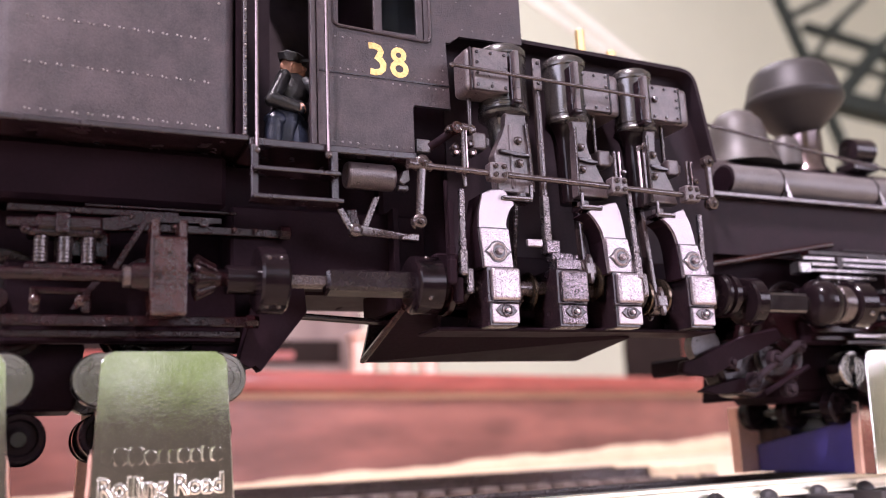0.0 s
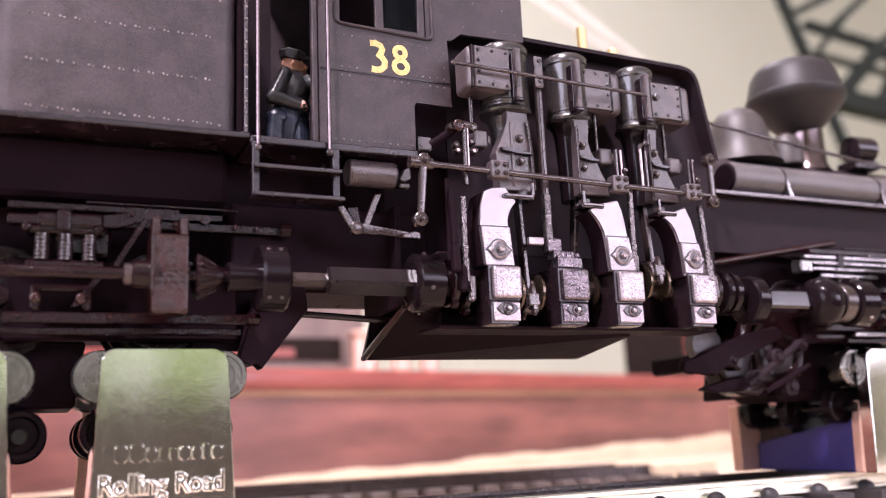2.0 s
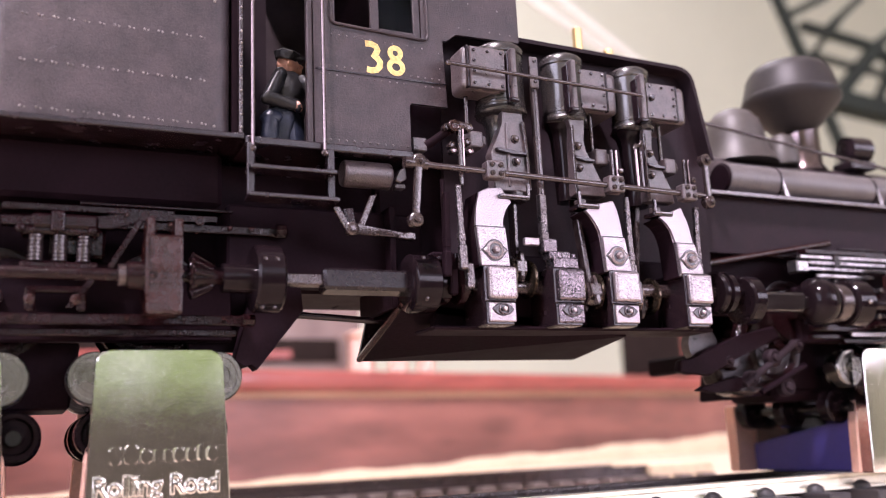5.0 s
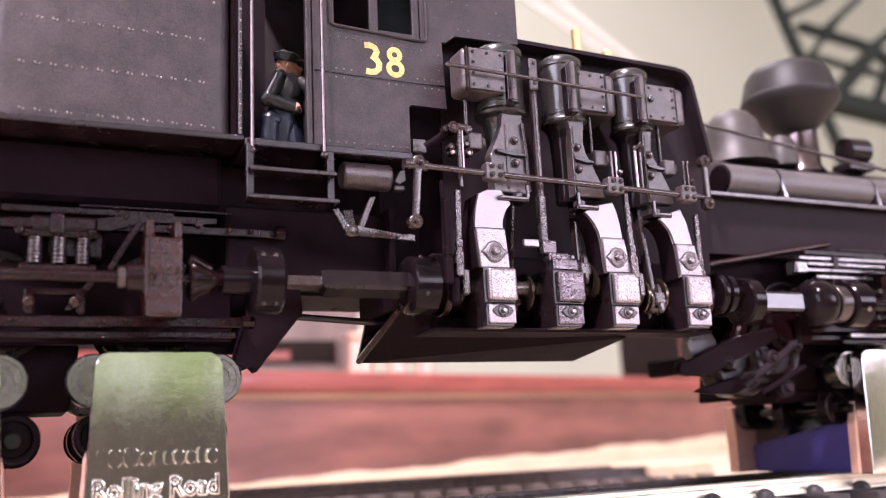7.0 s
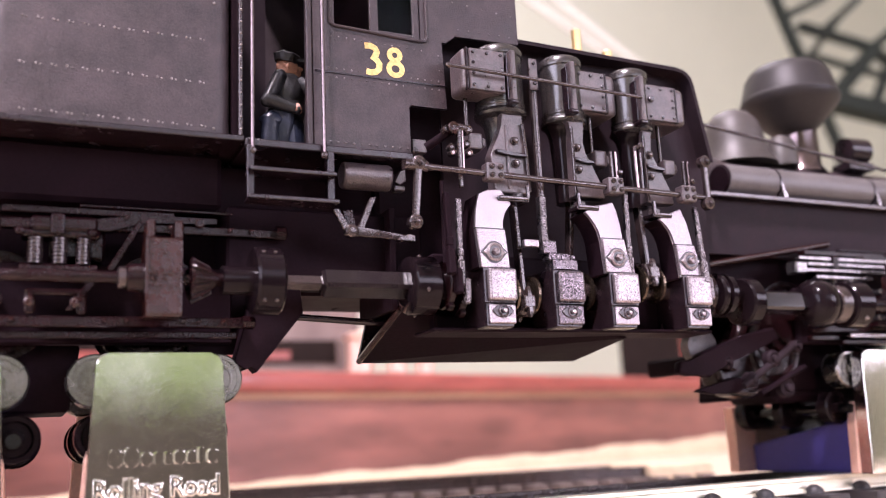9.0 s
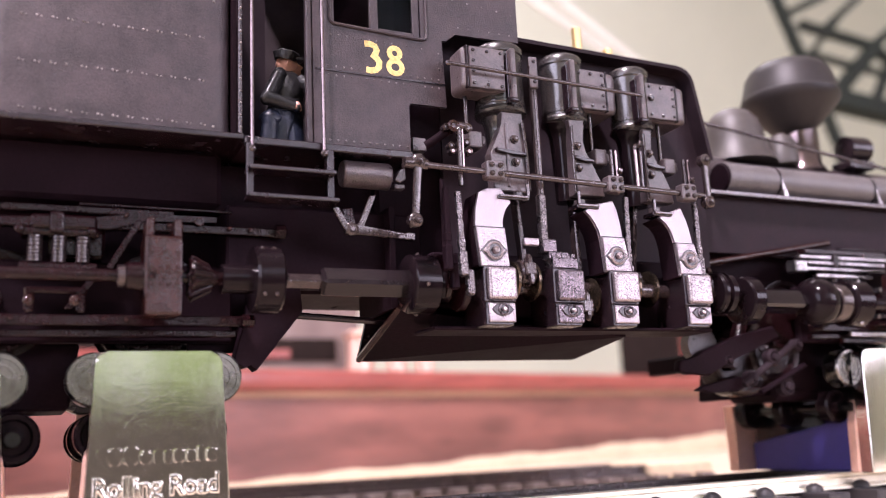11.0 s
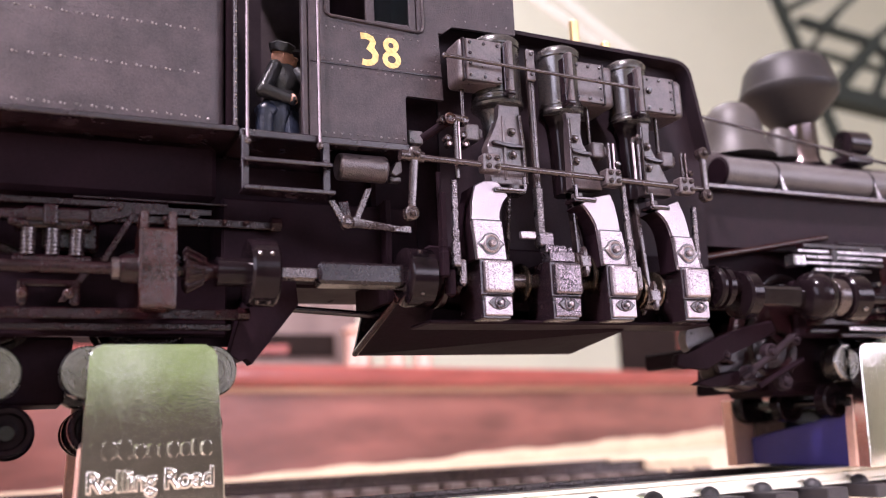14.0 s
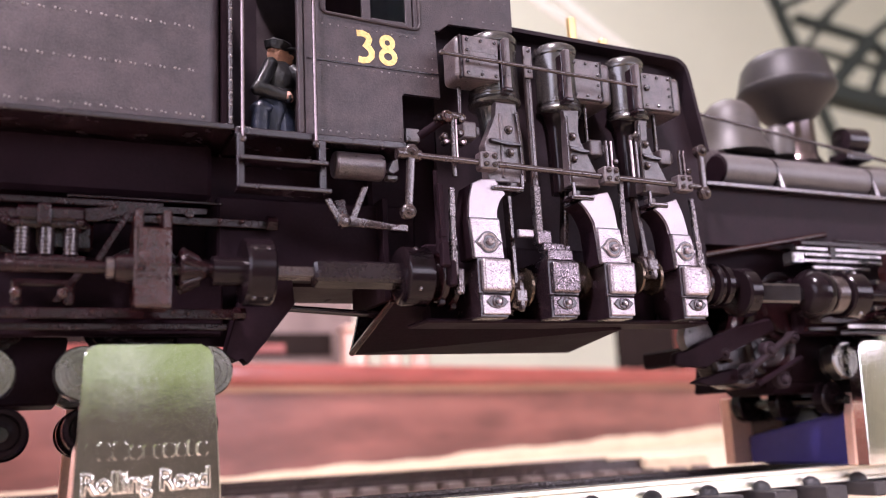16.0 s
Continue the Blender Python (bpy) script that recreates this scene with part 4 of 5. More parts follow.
for x, pts, seam in ARMS:
    arm = part("bearing_arm", prism(B(), pts, -5.2, -4.7, 0.12, 2), CAST, loco, "speckled cast arm carrying a crankshaft bearing")
    # Black web behind the thin pale face makes the arm's sides dark.
    part("arm_web", prism(B(), [(px - 0.12, pz - 0.05) for px, pz in pts], -4.68, -1.5, 0.05), DEEP, arm, "black web behind the arm that keeps its sides dark")
    top = [p[0] for p in pts if 24.9 < p[1] < 25.9]
    low = [p[0] for p in pts if p[1] < 21.5]
    t0, t1, l0, l1 = min(top) - 0.05, (max(top) if len(top) > 1 else 6.9) + 0.1, min(low), max(low) + 0.1
    part("arm_foot", prism(B(), [(l0, 20.8), (l1, 20.8), (t1, seam), (t0, seam)], -5.5, -4.72, 0.12, 2), CAST, arm)
    part("arm_seam", prism(B(), [(t0 + 0.02, seam - 0.02), (t1 - 0.02, seam - 0.02), (t1 - 0.02, seam + 0.16), (t0 + 0.02, seam + 0.16)], -5.3, -4.6), PAINT, arm)
    xm = (l0 + l1 + t0 + t1) / 4 + 0.1
    hexa = ((-1.95, 0), (-1.15, -0.75), (1.15, -0.75), (1.95, 0), (1.15, 0.75), (-1.15, 0.75))
    part("eye_shadow_gap", prism(B(), [(xm + px, 22.8 + pz) for px, pz in hexa], -5.56, -5.4, 0.03), PAINT, arm)
    part("eye_lug", prism(B(), [(xm + px * 0.84, 22.8 + pz * 0.72) for px, pz in hexa], -5.75, -5.5, 0.08), CAST, arm)
    part("eye_rim", lathe(B(), (xm, -5.45, 22.8), (0, -1, 0), [(0, 1.42), (0.14, 1.4), (0.15, 1.15)], 28), PAINT, arm)
    part("eye_ring", lathe(B(), (xm, -5.42, 22.8), (0, -1, 0), [(0, 1.22), (0.38, 1.18), (0.46, 1.02), (0.40, 0.86), (0.12, 0.8)], 28), CAST, arm)
    part("eye_floor", lathe(B(), (xm, -5.5, 22.8), (0, -1, 0), [(0, 0.84), (0.29, 0.82), (0.3, 0.1)], 20), PAINT, arm)
    part("nut", lathe(B(), (xm + 0.05, -5.5, 22.8), (0, -1, 0), [(0, 0.5), (0.6, 0.5), (0.8, 0.38), (0.7, 0.2)], 6), CAST, arm)
for k, x in enumerate((5.8, 15.9, 24.6, 36.9)):
    bearing(x, k)
# shorter stepped top of the second bearing
bm = box(B(), 14.0, 17.7, -5.3, -3.0, 20.9, 22.3, 0.12)
box(bm, 13.6, 16.6, -5.0, -3.0, 22.2, 23.2, 0.12)
box(bm, 13.0, 15.0, -4.8, -3.0, 23.1, 24.9, 0.15)
for i in range(5):
    lathe(bm, (14.0 + 0.8 * i, -4.9, 22.4), (0, 0, 1), [(0, 0.3), (0.5, 0.28)], 6)
part("bearing_pedestal", bm, CASTDARK, loco)
for x0, x1, z, up in ((6.3, 10.9, 29.95, 10.7), (18.2, 21.7, 29.5, 18.5), (30.6, 33.9, 29.2, 30.85)):
    sb = part("slide_bracket", box(B(), x0, x1, -5.5, -3.0, z - 0.3, z + 0.25, 0.12), PAINT, loco, "black slide bracket with a worn bright lip")
    part("lip", box(B(), x0 + 0.1, x1 - 0.1, -5.75, -5.5, z - 0.1, z + 0.3, 0.1), STEEL, sb)
    part("upright", box(B(), up - 0.22, up + 0.22, -5.7, -5.2, z + 0.2, z + 2.0, 0.1), STEEL, sb)
    part("slipper", box(B(), up + 0.3 if up < x0 + 1 else up - 1.5, up + 1.4 if up < x0 + 1 else up - 0.4, -5.0, -3.6, z + 0.25, z + 1.1, 0.15), TANKP, sb)
part("engine_bed", box(B(), 0, 42, 2.0, 4.0, 13.5, 24, 0.3), DEEP, loco)
part("engine_sill", box(B(), -2, 42, -2.0, 4.5, 13.2, 13.7, 0.2), DEEP, loco)

# ---- turning gear ----
AY, AZ = -1.0, 19.0
CRANK, ROD = 2.6, 15.0
crank = part("crankshaft", rod(B(), (-1.5, AY, AZ), (50, AY, AZ), 1.0, 20), STEEL, loco, "turning crankshaft with three cranks", at=(20, AY, AZ))
PINS = (10.8, 20.3, 31.0)


def on_crank(x, turn, dist):
    a = radians(turn)
    return Vector((x, AY - dist * math.cos(a), AZ + dist * math.sin(a)))


for k, x in enumerate(PINS):
    a = -120 * k
    for dx in (-1.75, 1.25):
        c = on_crank(x + dx, a, 1.1)
        part("crank_web", lathe(B(), c, (1, 0, 0), [(0, 2.3), (0.12, 2.6), (0.5, 2.6), (0.62, 2.3)], 30), BRONZE, crank, "oily bronze crank web")
    part("crank_pin", rod(B(), on_crank(x - 1.4, a, CRANK), on_crank(x + 1.4, a, CRANK), 0.95, 16), STEEL, crank)
for x, a in ((-0.2, 60), (1.9, -60), (28.2, 180), (40.9, 60)):
    c = on_crank(x, a, 0.8)
    bm = lathe(B(), c - Vector((0.45, 0, 0)), (1, 0, 0), [(0, 2.9), (0.15, 3.1), (0.75, 3.1), (0.9, 2.9)], 32)
    box(bm, c.x - 0.4, c.x + 0.4, c.y - 3.6, c.y - 2.8, c.z - 0.5, c.z + 0.5, 0.1)
    part("eccentric", bm, OILED, crank)
part("coupling_hub", lathe(B(), (-5.3, AY, AZ), (1, 0, 0), [(0, 2.6), (0.2, 3.4), (0.5, 3.7), (3.6, 3.7), (3.9, 3.3), (4.0, 2.4), (5.6, 2.4), (5.8, 1.5)], 40), GLOSS, crank, "glossy black coupling drum")
bm = B()
for i in range(4):
    p = on_crank(-3.6, 45 + 90 * i, 3.65)
    ball(bm, p, 0.35, 8)
part("hub_screws", bm, STEEL, crank, kind="stuff")
part("front_hub", lathe(B(), (43.2, AY, AZ), (1, 0, 0), [(0, 1.8), (0.1, 2.9), (0.4, 3.2), (0.9, 3.2), (1.1, 2.4), (1.5, 2.4), (1.7, 3.1), (2.6, 3.1), (2.8, 2.6), (3.0, 1.7), (5.2, 1.5)], 36), GLOSS, crank)


def square_tube(x0, x1, half, turn=0.0, w=0.25, dz=0.0):
    m = Matrix.Translation((0, AY, AZ + dz)) @ Matrix.Rotation(radians(-turn), 4, "X")
    return box(B(), x0, x1, -half, half, -half, half, w, m, 1)


rear = part("drive_shaft", square_tube(-16.1, -5.0, 1.36, 2, 0.36), DARKTUBE, loco, "turning square black telescopic drive shaft", at=(-15, AY, AZ))
part("inner_shaft", square_tube(-21.2, -15.9, 0.66, 2, 0.12), STEEL, rear)
bm = lathe(B(), (-24.5, AY, AZ), (1, 0, 0), [(0, 2.6), (0.1, 3.7), (0.4, 3.95), (3.1, 3.95), (3.4, 3.7), (3.5, 2.0)], 40)
part("joint_ring", bm, GLOSS, rear)
bm = B()
for i in range(4):
    for dx in (-23.6, -22.2):
        ball(bm, on_crank(dx, 20 + 90 * i, 3.9), 0.32, 8)
part("ring_screws", bm, STEEL, rear, kind="stuff")
part("joint_sleeve", rod(B(), (-27.8, AY, AZ), (-24.4, AY, AZ), 1.7, 24), GLOSS, rear)
bm = lathe(B(), (-31.4, AY, AZ), (1, 0, 0), [(0, 2.2), (0.3, 2.3), (1.7, 1.7), (3.0, 0.8), (3.6, 0.75)], 24)
pinion = part("bevel_pinion", bm, OILED, rear, "toothed bevel pinion")
for i in range(12):
    m = Matrix.Translation((-31.4, AY, AZ)) @ Matrix.Rotation(radians(30 * i), 4, "X") @ Matrix.Translation((0, 0, 2.2)) @ Matrix.Rotation(radians(28), 4, "Y")
    part("tooth", box(B(), 0.05, 2.3, -0.3, 0.3, -0.3, 0.5, 0.12, m), OILED, pinion)
part("line_shaft", rod(B(), (-72, AY, AZ), (-31, AY, AZ), 0.68, 16), OILED, rear)
FZ = -1.0
front = part("drive_shaft", square_tube(50.6, 60.2, 1.45, 72, 0.36, FZ), TUBE, loco, "turning square black telescopic drive shaft", at=(55, AY, AZ + FZ))
part("shaft_collar", lathe(B(), (48.2, AY, AZ + FZ), (1, 0, 0), [(0, 2.2), (0.1, 3.3), (0.4, 3.6), (2.2, 3.6), (2.6, 3.3), (2.8, 2.5), (3.1, 1.9)], 36), GLOSS, front)
part("inner_shaft", square_tube(59.9, 68, 0.95, 72, 0.15, FZ), TUBE, front)
part("joint_ring", lathe(B(), (61.2, AY, AZ + FZ), (1, 0, 0), [(0.0, 1.2), (0.1, 2.2), (0.6, 3.0), (1.4, 3.6), (2.4, 3.85), (3.6, 3.8), (4.4, 3.3), (4.6, 2.7), (5.4, 2.7)], 44), GLOSS, front)
part("joint_collar", lathe(B(), (66.4, AY, AZ + FZ), (1, 0, 0), [(0, 2.0), (0.1, 2.9), (0.3, 3.05), (2.3, 3.05), (2.5, 2.9), (2.6, 2.2)], 40), STEEL, front)
part("joint_drum", lathe(B(), (69.0, AY, AZ + FZ), (1, 0, 0), [(0, 2.2), (0.2, 3.4), (0.5, 3.7), (3.6, 3.8), (4.0, 3.4), (5.0, 1.0), (33, 1.0)], 44), GLOSS, front)
bm = B()
for i in range(3):
    a = radians(120 * i + 40)
    ball(bm, (71.2, AY + 3.7 * math.cos(a), AZ + FZ + 3.7 * math.sin(a)), 0.45, 8)
part("joint_screws", bm, BRIGHT, front, kind="stuff")

con_rods, ecc_rods = [], []
for k, x in enumerate(PINS):
    c = on_crank(x, 0, 0)
    bm = lathe(B(), c - Vector((1.1, 0, 0)), (1, 0, 0), [(0, 1.45), (0.2, 1.65), (2.0, 1.65), (2.2, 1.45)], 20)
    box(bm, x - 0.9, x + 0.9, AY - 1.9, AY + 1.9, AZ - 0.9, AZ + 0.9, 0.25, None, 2)
    box(bm, x - 0.35, x + 0.35, AY - 0.75, AY + 0.75, AZ + 1.2, AZ + ROD, 0.15)
    r = part("connecting_rod", bm, STEEL, loco, "moving steel connecting rod", at=(x, AY, AZ))
    bm = B()
    for dy in (-1.5, 1.5):
        for dz in (-1.2, 1.2):
            lathe(bm, (x, AY + dy, AZ + dz * 0.6), (0, 0, 1 if dz > 0 else -1), [(0, 0.5), (0.8, 0.5), (1.3, 0.3)], 6)
    part("rod_bolts", bm, STEEL, r, kind="stuff")
    con_rods.append((r, x, -120 * k, CRANK, ROD))
for x, a, length, mt in ((0.75, -60, 11.4, RODCAST), (26.35, 180, 13.0, RODCAST), (38.3, 60, 11.6, RODCAST), (-0.9, 60, 11.0, DEEP)):
    bm = box(B(), x - 0.36, x + 0.36, AY - 4.4, AY - 3.7, AZ + 0.4, AZ + length, 0.12)
    box(bm, x - 0.42, x + 0.42, AY - 4.5, AY - 3.5, AZ + 4.0, AZ + 5.2, 0.15)
    box(bm, x - 0.5, x + 0.5, AY - 4.6, AY - 3.4, AZ + 0.4, AZ + 3.6, 0.2)
    box(bm, x + 0.6, x + 1.6, AY - 3.9, AY - 2.7, AZ - 1.8, AZ + 1.4, 0.2)
    r = part("eccentric_rod", bm, mt, loco, "moving worn steel eccentric rod" if mt == RODCAST else "moving oily black eccentric rod", at=(x, AY, AZ))
    ecc_rods.append((r, x, a, 0.8, length))


# ---- trucks ----
def truck(x, near):
    """Rear or front truck: bars, coil springs, gear case, axle boxes, wheels."""
    dy = 4.0
    t = part("truck", box(B(), x - 17, x + 14.5, dy, dy + 1.4, 25.4, 26.4, 0.12), OILED, loco, "oily black arch-bar truck with coil springs", at=(x, 18, 14))
    part("arch_bar", box(B(), x - 17, x + 1.5, dy - 0.3, dy + 1.4, 27.0, 27.8, 0.12), OILED, t)
    part("arch_bar", prism(B(), [(x - 17, 25.2), (x - 5.5, 25.2), (x - 1.8, 26.5), (x + 6.5, 26.6), (x + 6.5, 27.4), (x - 2.4, 27.3), (x - 8, 26.4), (x - 17, 26.2)], dy - 0.4, dy + 1.2, 0.1), OILED, t)
    part("bar_end", lathe(B(), (x + 13.6, dy - 0.2, 26.0), (1, 0, 0), [(0, 0.9), (1.2, 0.9), (1.5, 0.5)], 10), OILED, t)
    part("diagonal", prism(B(), [(x - 5.9, 20.8), (x - 5.2, 20.6), (x - 2.0, 26.3), (x - 2.7, 26.5)], dy - 0.5, dy + 0.4, 0.1), OILED, t)
    part("diagonal", prism(B(), [(x - 10.2, 16.0), (x - 9.4, 16.0), (x - 6.4, 20.0), (x - 7.2, 20.2)], dy - 0.3, dy + 0.4, 0.1), OILED, t)
    part("spring_cap", box(B(), x - 14.0, x - 7.0, dy - 0.8, dy + 3, 25.0, 26.6, 0.3), OILED, t)
    part("spring_cap", box(B(), x - 15.0, x - 6.6, dy - 0.5, dy + 3, 24.3, 25.2, 0.3), OILED, t)
    for dx in (-13.4, -10.9, -8.4):
        prof = [(0, 0.6)]
        for i in range(7):
            prof += [(0.45 * i + 0.04, 0.72), (0.45 * i + 0.12, 0.84), (0.45 * i + 0.32, 0.84), (0.45 * i + 0.40, 0.72)]
        part("coil_spring", lathe(B(), (x + dx, dy + 0.4, 21.2), (0, 0, 1), prof, 20), STEEL, t, "oily steel coil spring")
    part("spring_seat", box(B(), x - 15.0, x - 6.8, dy - 0.3, dy + 3, 20.2, 21.2, 0.2), OILED, t)
    bm = B()
    box(bm, x - 14.3, x - 13.2, dy - 0.5, dy + 1, 15.6, 18.2, 0.25)
    box(bm, x - 9.0, x - 7.9, dy - 0.5, dy + 1, 15.6, 18.2, 0.25)
    box(bm, x - 14.3, x - 7.9, dy - 0.5, dy + 1, 17.7, 18.4, 0.2)
    part("pedestal", bm, OILED, t)
    for dx in (-13.8, -9.1):
        part("axle_box_stud", lathe(B(), (x + dx, dy - 0.3, 16.9), (0, -1, 0), [(0, 0.6), (0.3, 0.6), (0.5, 0.4), (0.55, 0.2)], 14), GEARBOX, t)
    part("spring_boss", box(B(), x - 12.0, x - 10.5, dy - 1.3, dy - 0.6, 24.4, 26.8, 0.25, None, 2), OILED, t)
    for dx in (-15.0, -7.5):
        part("spring_lug", ball(B(), (x + dx, dy - 0.6, 24.8), 0.5, 12, 1.2, 0.8, 1.0), OILED, t)
    part("bar_hole", lathe(B(), (x + 4.4, dy - 0.35, 26.7), (0, -1, 0), [(0, 0.55), (0.1, 0.55), (0.12, 0.4), (0.02, 0.36)], 16), GEARBOX, t)
    for dx, z in ((-15.5, 14.9), (-6.0, 14.9), (-3.6, 14.9), (2.6, 14.9), (4.4, 14.9), (7.2, 14.9), (-3.9, 26.9), (1.0, 26.0), (8.0, 26.0), (10.6, 26.0)):
        part("bar_nut", lathe(B(), (x + dx, dy - 0.3, z), (0, -1, 0), [(0, 0.3), (0.25, 0.3), (0.4, 0.16)], 6), GEARBOX, t)
    part("top_strap", box(B(), x - 9.0, x + 8.4, dy - 0.2, dy + 0.6, 27.95, 28.3, 0.1), OILED, t)
    part("collar", lathe(B(), (x - 5.2, AY, AZ), (1, 0, 0), [(0, 0.9), (0.1, 1.25), (0.9, 1.25), (1.0, 0.9)], 16), STEEL, t)
    part("lower_bar", box(B(), x - 17, x + 10.2, dy - 0.2, dy + 1.2, 14.2, 15.4, 0.15), OILED, t)
    part("lower_bar", box(B(), x - 17, x + 9.0, dy + 0.4, dy + 1.6, 13.0, 13.8, 0.15), OILED, t)
    part("bar_end", lathe(B(), (x + 9.4, dy - 0.4, 14.8), (1, 0, 0), [(0, 0.8), (1.4, 0.8), (1.6, 0.5)], 8), OILED, t)
    bm = box(B(), x - 2.35, x + 1.6, -2.6, 2.0, 14.6, 23.4, 0.3, None, 2)
    gc = part("gear_case", bm, GEARBOX, t, "oily brown riveted gear case")
    bm = B()
    for gz, n in ((18.0, 4), (18.7, 3), (19.9, 4), (21.6, 3)):
        for i in range(n):
            rivet(bm, x - 1.7 + (2.7 / (n - 1)) * i, -2.6, gz, 0.24)
    part("rivets", bm, GEARBOX, gc, kind="stuff")
    part("case_band", box(B(), x - 2.4, x + 1.65, -2.75, 1.9, 19.2, 19.45, 0.1), GEARBOX, gc)
    part("case_edge", box(B(), x - 2.42, x - 2.0, -2.75, 1.9, 16.6, 23.3, 0.1), GEARBOX, gc)
    for x0 in (x - 2.3, x + 0.7):
        part("ear", box(B(), x0, x0 + 0.9, -2.4, 1.2, 23.3, 25.4, 0.15), GEARBOX, gc)
    part("shaft_bearing", lathe(B(), (x - 4.5, AY, AZ), (1, 0, 0), [(0, 1.0), (0.3, 1.5), (3.3, 1.7)], 20), OILED, t)
    for dx in (-17.5, 0.5):
        for y in (9.0, 24.5):
            w = part("wheel", lathe(B(), (x + dx, y, 17.5), (0, 1, 0), [(0, 2.0), (0.05, 4.6), (-0.2, 5.0), (-0.2, 5.9), (2.1, 6.0), (2.15, 6.6), (2.8, 6.5)], 40), OILED, t, "oily black wheel", at=(x + dx, y, 17.5))
            WHEELS.append(w)
            part("ring_gear", lathe(B(), (x + dx, y - 0.8, 17.5), (0, 1, 0), [(0, 2.6), (0.0, 4.2), (0.8, 4.6)], 32), OILED, w)
        part("axle", rod(B(), (x + dx, 6, 17.5), (x + dx, 30, 17.5), 1.1), OILED, t)
    part("bolster", box(B(), x - 12, x - 6, 5, 31, 22, 26, 0.4), OILED, t)
    part("transom", box(B(), x - 17, x + 9, 7, 8.2, 12.6, 22, 0.3), DEEP, t)
    part("brake_box", prism(B(), [(x - 17.5, 5.2), (x - 9, 5.2), (x - 8, 13), (x - 17.5, 13)], 11.5, 24, 0.3), DEEP, t)
    return t


truck(-33.9, True)
truck(85.0, False)
ft = part("truck_bar", box(B(), 66, 118, 3.0, 4.0, 26.0, 26.6, 0.1), BRIGHT, loco, "oily bars on the centre truck, their glints put into a bright tone", at=(85, 18, 14))
for x0, z0 in ((67.5, 25.0), (67.0, 24.0), (69, 22.9)):
    part("bar", box(B(), x0, 118 if z0 > 23.5 else 82, 2.8, 3.8, z0, z0 + 0.6, 0.12), BRIGHT, ft)
part("bar_head", box(B(), 64.6, 67.2, 2.6, 5, 23.6, 25.6, 0.25), BRIGHT, ft)
part("bar", box(B(), 75.0, 118, 2.8, 3.8, 13.2, 14.0, 0.12), BRIGHT, ft)
part("bar", box(B(), 73.5, 118, 3.2, 4.2, 12.2, 12.9, 0.12), OILED, ft)
# Every second leaf takes the bright glint tone.
for i in range(6):
    part("spring_leaf", box(B(), 80.5 + 0.3 * i, 92, 1.8, 4.2, 15.0 + 1.1 * i, 15.8 + 1.1 * i, 0.15), BRIGHT if i % 2 else OILED, ft)
part("axle_case", box(B(), 66, 92, 12, 24, 3.5, 17, 1.0), DEEP, loco)
part("frame_back", box(B(), 49.3, 118, 9.0, 11.5, 17.5, 36.0, 0.2), DEEP, loco)
# brake gear hanging between the centre truck and the engine
bg = part("brake_beam", box(B(), 50.5, 66, 12, 13.5, 9.5, 12.5, 0.4), DEEP, loco, "dark brake gear under the boiler", at=(55, 18, 14))
part("beam", box(B(), 54, 56, 9, 30, 9.0, 12.0, 0.4), DEEP, bg)
part("hanger", box(B(), 56, 58, 8, 10, 8.0, 22.0, 0.4, Matrix.Translation((57, 9, 15)) @ Matrix.Rotation(radians(25), 4, "Y") @ Matrix.Translation((-57, -9, -15))), OILED, bg)
part("hanger", box(B(), 67, 68.4, 10, 12, 6.0, 22.0, 0.4), OILED, bg)
part("shoe", lathe(B(), (50.3, 10, 12.6), (0, 1, 0), [(0, 1.0), (0.2, 2.9), (2, 2.9)], 24), TANKP, bg)
part("beam_end", prism(B(), [(42.5, 8.3), (43.0, 10.0), (44.6, 10.3), (45.4, 9.9), (47.0, 11.2), (56.0, 14.0), (62.6, 15.4), (63.6, 13.4), (58.0, 11.6), (52.5, 9.6), (49.4, 8.6), (48.6, 7.4), (46.8, 8.2), (44.6, 7.7)], 7.0, 8.6, 0.35, 2), DEEP, bg)
part("beam_end", prism(B(), [(46.4, 5.4), (48.4, 6.3), (51.2, 6.4), (54.1, 7.5), (58.8, 7.2), (54.9, 5.1), (50.0, 5.0)], 8.0, 9.4, 0.3, 2), DEEP, bg)
part("brake_block", prism(B(), [(51.5, 10.1), (53.5, 13.7), (60.0, 13.8), (64.3, 10.0), (62.9, 5.5), (59.0, 4.2), (55.1, 4.7), (52.5, 6.6)], 9.5, 14.0, 0.8, 3), OILED, bg)
part("brake_block", prism(B(), [(58.0, 4.0), (67.0, 4.6), (70.0, 13.0), (60.0, 14.0)], 14.5, 22.0, 0.5, 2), DEEP, bg)
part("wheel_disc", lathe(B(), (64.5, 9.2, 11.5), (0, 1, 0), [(0, 1.2), (0.6, 1.6), (0.8, 3.6), (0.2, 4.2), (0.0, 5.0), (0.5, 5.8), (2.2, 6.0), (2.4, 5.2)], 40), OILED, bg)
part("pull_rod", rod(B(), (54.5, 6.5, 6.0), (66, 6.5, 12.5), 0.55), SHIELD, bg)
part("pull_rod", rod(B(), (58.0, 6.8, 4.8), (68, 6.8, 9.0), 0.45), DEEP, bg)
for px, py, pz, pr in ((56.5, 7.0, 7.0, 1.2), (61.0, 6.6, 10.2, 1.4), (66.5, 6.6, 12.2, 1.0), (64.0, 7.4, 5.6, 1.5), (52.6, 7.6, 9.8, 1.0)):
    part("pin_boss", lathe(B(), (px, py + 0.8, pz), (0, -1, 0), [(0, pr), (1.2, pr), (1.5, pr * 0.75), (1.3, pr * 0.5), (1.9, pr * 0.4), (2.0, 0.1)], 20), SHIELD, bg)
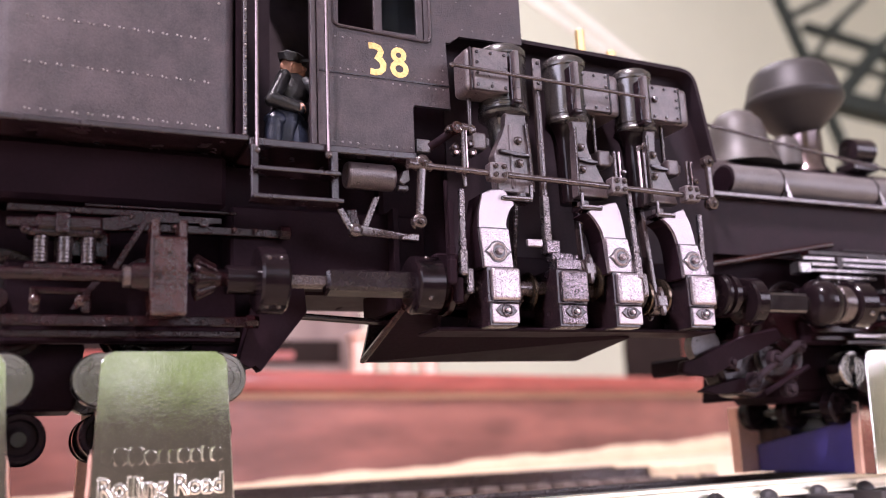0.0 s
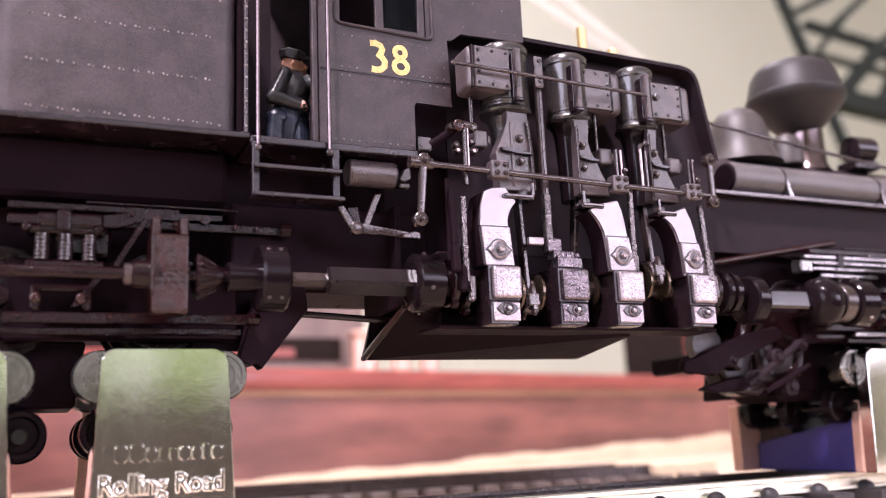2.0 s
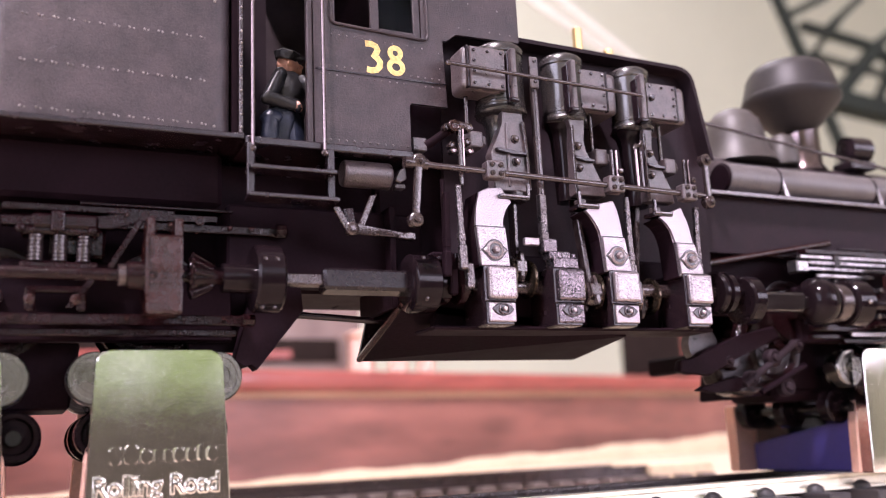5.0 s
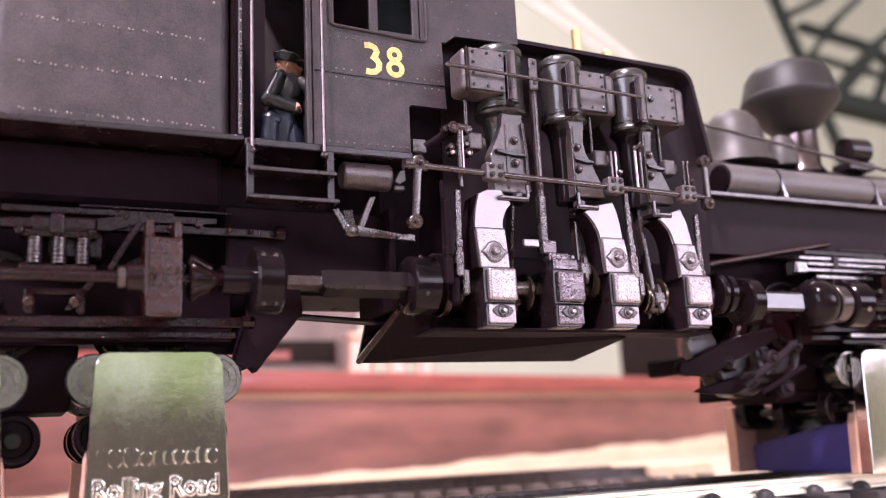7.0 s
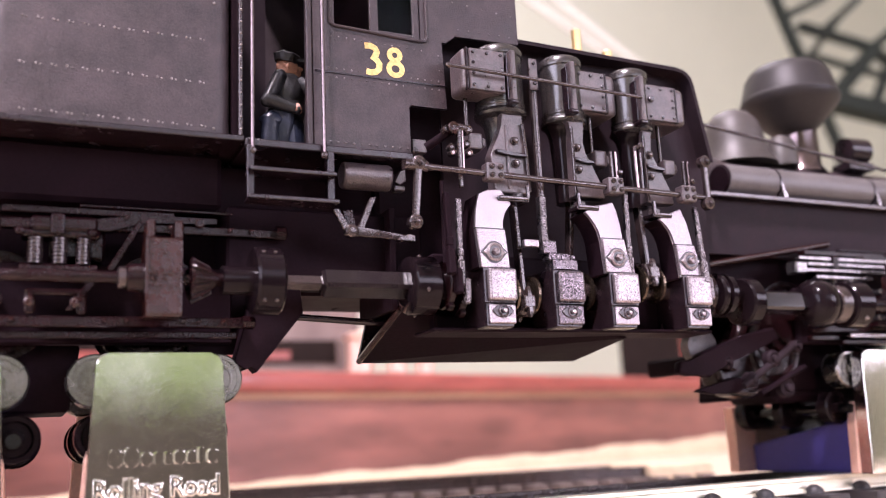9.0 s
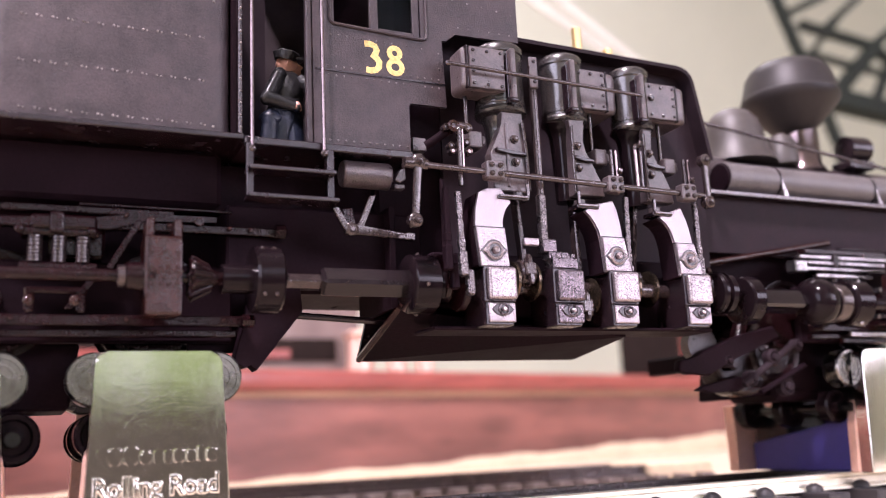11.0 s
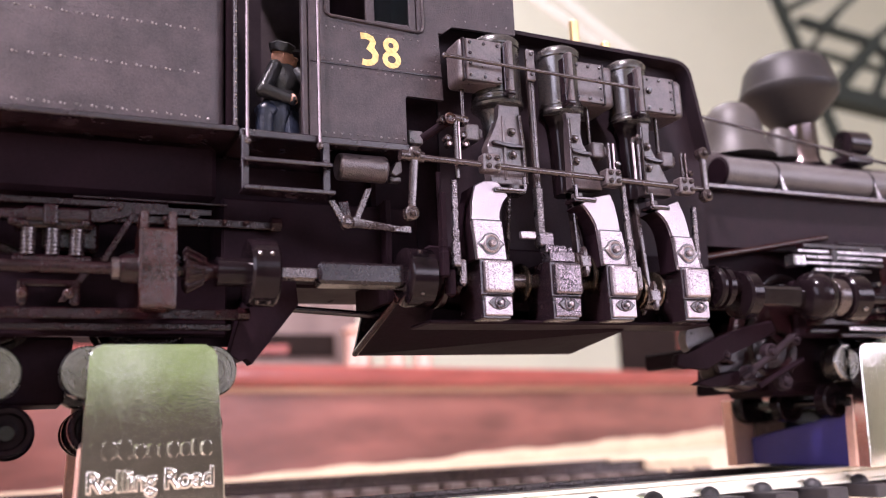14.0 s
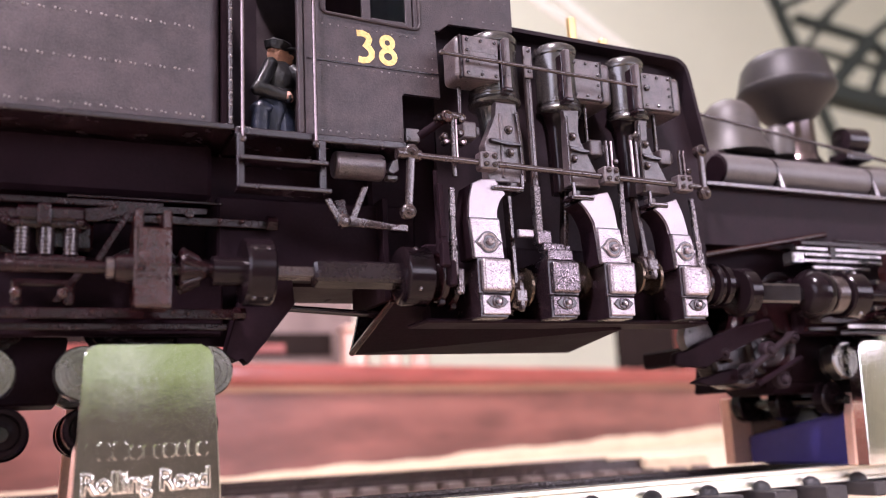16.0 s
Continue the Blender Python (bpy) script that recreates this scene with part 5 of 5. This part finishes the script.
part("stay_rod", rod(B(), (49, 6, 25.0), (76, 6, 29.5), 0.5), GEARBOX, bg)
part("stay_rod", rod(B(), (45, 7, 28.5), (78, 7, 26.5), 0.6), PAINT, bg)

# ---- driver figure ----
bm = B()
fx, fy = -18.6, 5.0
HEAD = Vector((-18.2, fy, 48.7))
ball(bm, HEAD, 1.35, 20, 1.12, 0.95, 1.12)
ball(bm, (-16.75, fy - 0.2, 48.5), 0.42, 10, 1.1, 0.8, 1.0)
ball(bm, (-18.4, fy - 1.25, 48.6), 0.36, 10, 0.8, 0.5, 1.2)
ball(bm, (-17.2, fy, 47.9), 0.75, 12)
head_faces = len(bm.faces)
lathe(bm, (-18.4, fy, 49.3), (0.16, -0.12, 1), [(0, 1.5), (0.4, 1.6), (0.9, 1.75), (1.2, 1.5), (1.4, 0.9), (1.45, 0.2)], 24)
prism(bm, rounded(-17.6, -16.0, 49.3, 49.6, 0.14, 3), fy - 1.2, fy + 1.1, 0.08)
rod(bm, (-18.6, fy, 46.4), (-18.3, fy, 48.2), 0.95, 14, 0.8)
ball(bm, (-18.3, fy, 45.0), 2.3, 24, 1.0, 0.85, 1.3)
ball(bm, (-18.4, fy, 42.6), 2.15, 24, 1.1, 0.9, 1.3)
ball(bm, (-19.6, fy - 1.2, 46.7), 1.05, 14)
rod(bm, (-19.6, fy - 1.2, 46.7), (-21.4, fy - 2.0, 43.2), 1.0, 16, 0.88)
ball(bm, (-21.4, fy - 2.0, 43.2), 0.92, 14)
rod(bm, (-21.4, fy - 2.0, 43.2), (-18.0, fy - 2.6, 42.2), 0.9, 16, 0.6)
ball(bm, (-17.6, fy - 2.6, 42.1), 0.68, 12)
rod(bm, (-16.8, fy - 0.6, 46.4), (-15.0, fy - 1.8, 44.4), 0.95, 14, 0.8)
lathe(bm, (-19.5, fy - 0.2, 36.8), (0.12, 0, 1), [(0, 1.9), (1.5, 2.1), (3.5, 2.35), (5.0, 2.2)], 20)
ball(bm, (-20.6, fy - 1.4, 40.6), 1.35, 16, 1.2, 1.0, 0.9)
rod(bm, (-20.9, fy - 1.7, 40.4), (-21.2, fy - 2.0, 36.9), 1.15, 16, 1.0)
rod(bm, (-17.8, fy - 1.2, 40.4), (-17.6, fy - 1.8, 36.9), 1.2, 16, 1.0)
for v in bm.verts:
    v.co += noise.noise_vector(v.co * 0.8) * 0.35
fig = solo("driver_figure", bm, CLOTHES, (fx, fy, 36.6), "small painted driver figurine in dark cap and jacket", "figurine")
for extra in (SKIN, JEANS):
    fig.data.materials.append(extra)
for pl in fig.data.polygons:
    c = pl.center * 1000
    if pl.index < head_faces or (c - Vector((1.0, -2.6, 5.5))).length < 0.75:
        pl.material_index = 1
    elif c.z < 5.0:
        pl.material_index = 2

# ---- movement ----
ANCHORS = ((0.3, 0.0), (6.4, 7.0), (15.2, 17.0))


def crank_angle(t):
    """Degrees that the first crank stands above the near side."""
    (t0, n0), (t1, n1), (t2, n2) = ANCHORS
    n = n0 + (t - t0) * (n1 - n0) / (t1 - t0) if t < t1 else n1 + (t - t1) * (n2 - n1) / (t2 - t1)
    return -45 + 360 * n


def motions():
    times = [i / 15 for i in range(241)]
    for ob in (crank, rear, front):
        p = ob.location.copy()
        walk(ob, [(t, pose(*p, -crank_angle(t))) for t in times])
    for obs, rate in ((WHEELS, 0.44), (ROLLERS, -0.95)):
        for ob in obs:
            p = ob.location.copy()
            walk(ob, [(t, pose(*p, 0, rate * crank_angle(t), 0)) for t in times])
    base = ORIGIN[loco]
    for ob, x, off, r, length in con_rods + ecc_rods:
        rows = []
        for t in times:
            a = radians(crank_angle(t) + off)
            c = Vector((x, AY - r * math.cos(a), AZ + r * math.sin(a))) - base
            rows.append((t, pose(*(c * 0.001), -math.degrees(math.asin(r * math.cos(a) / length)))))
        walk(ob, rows)


motions()
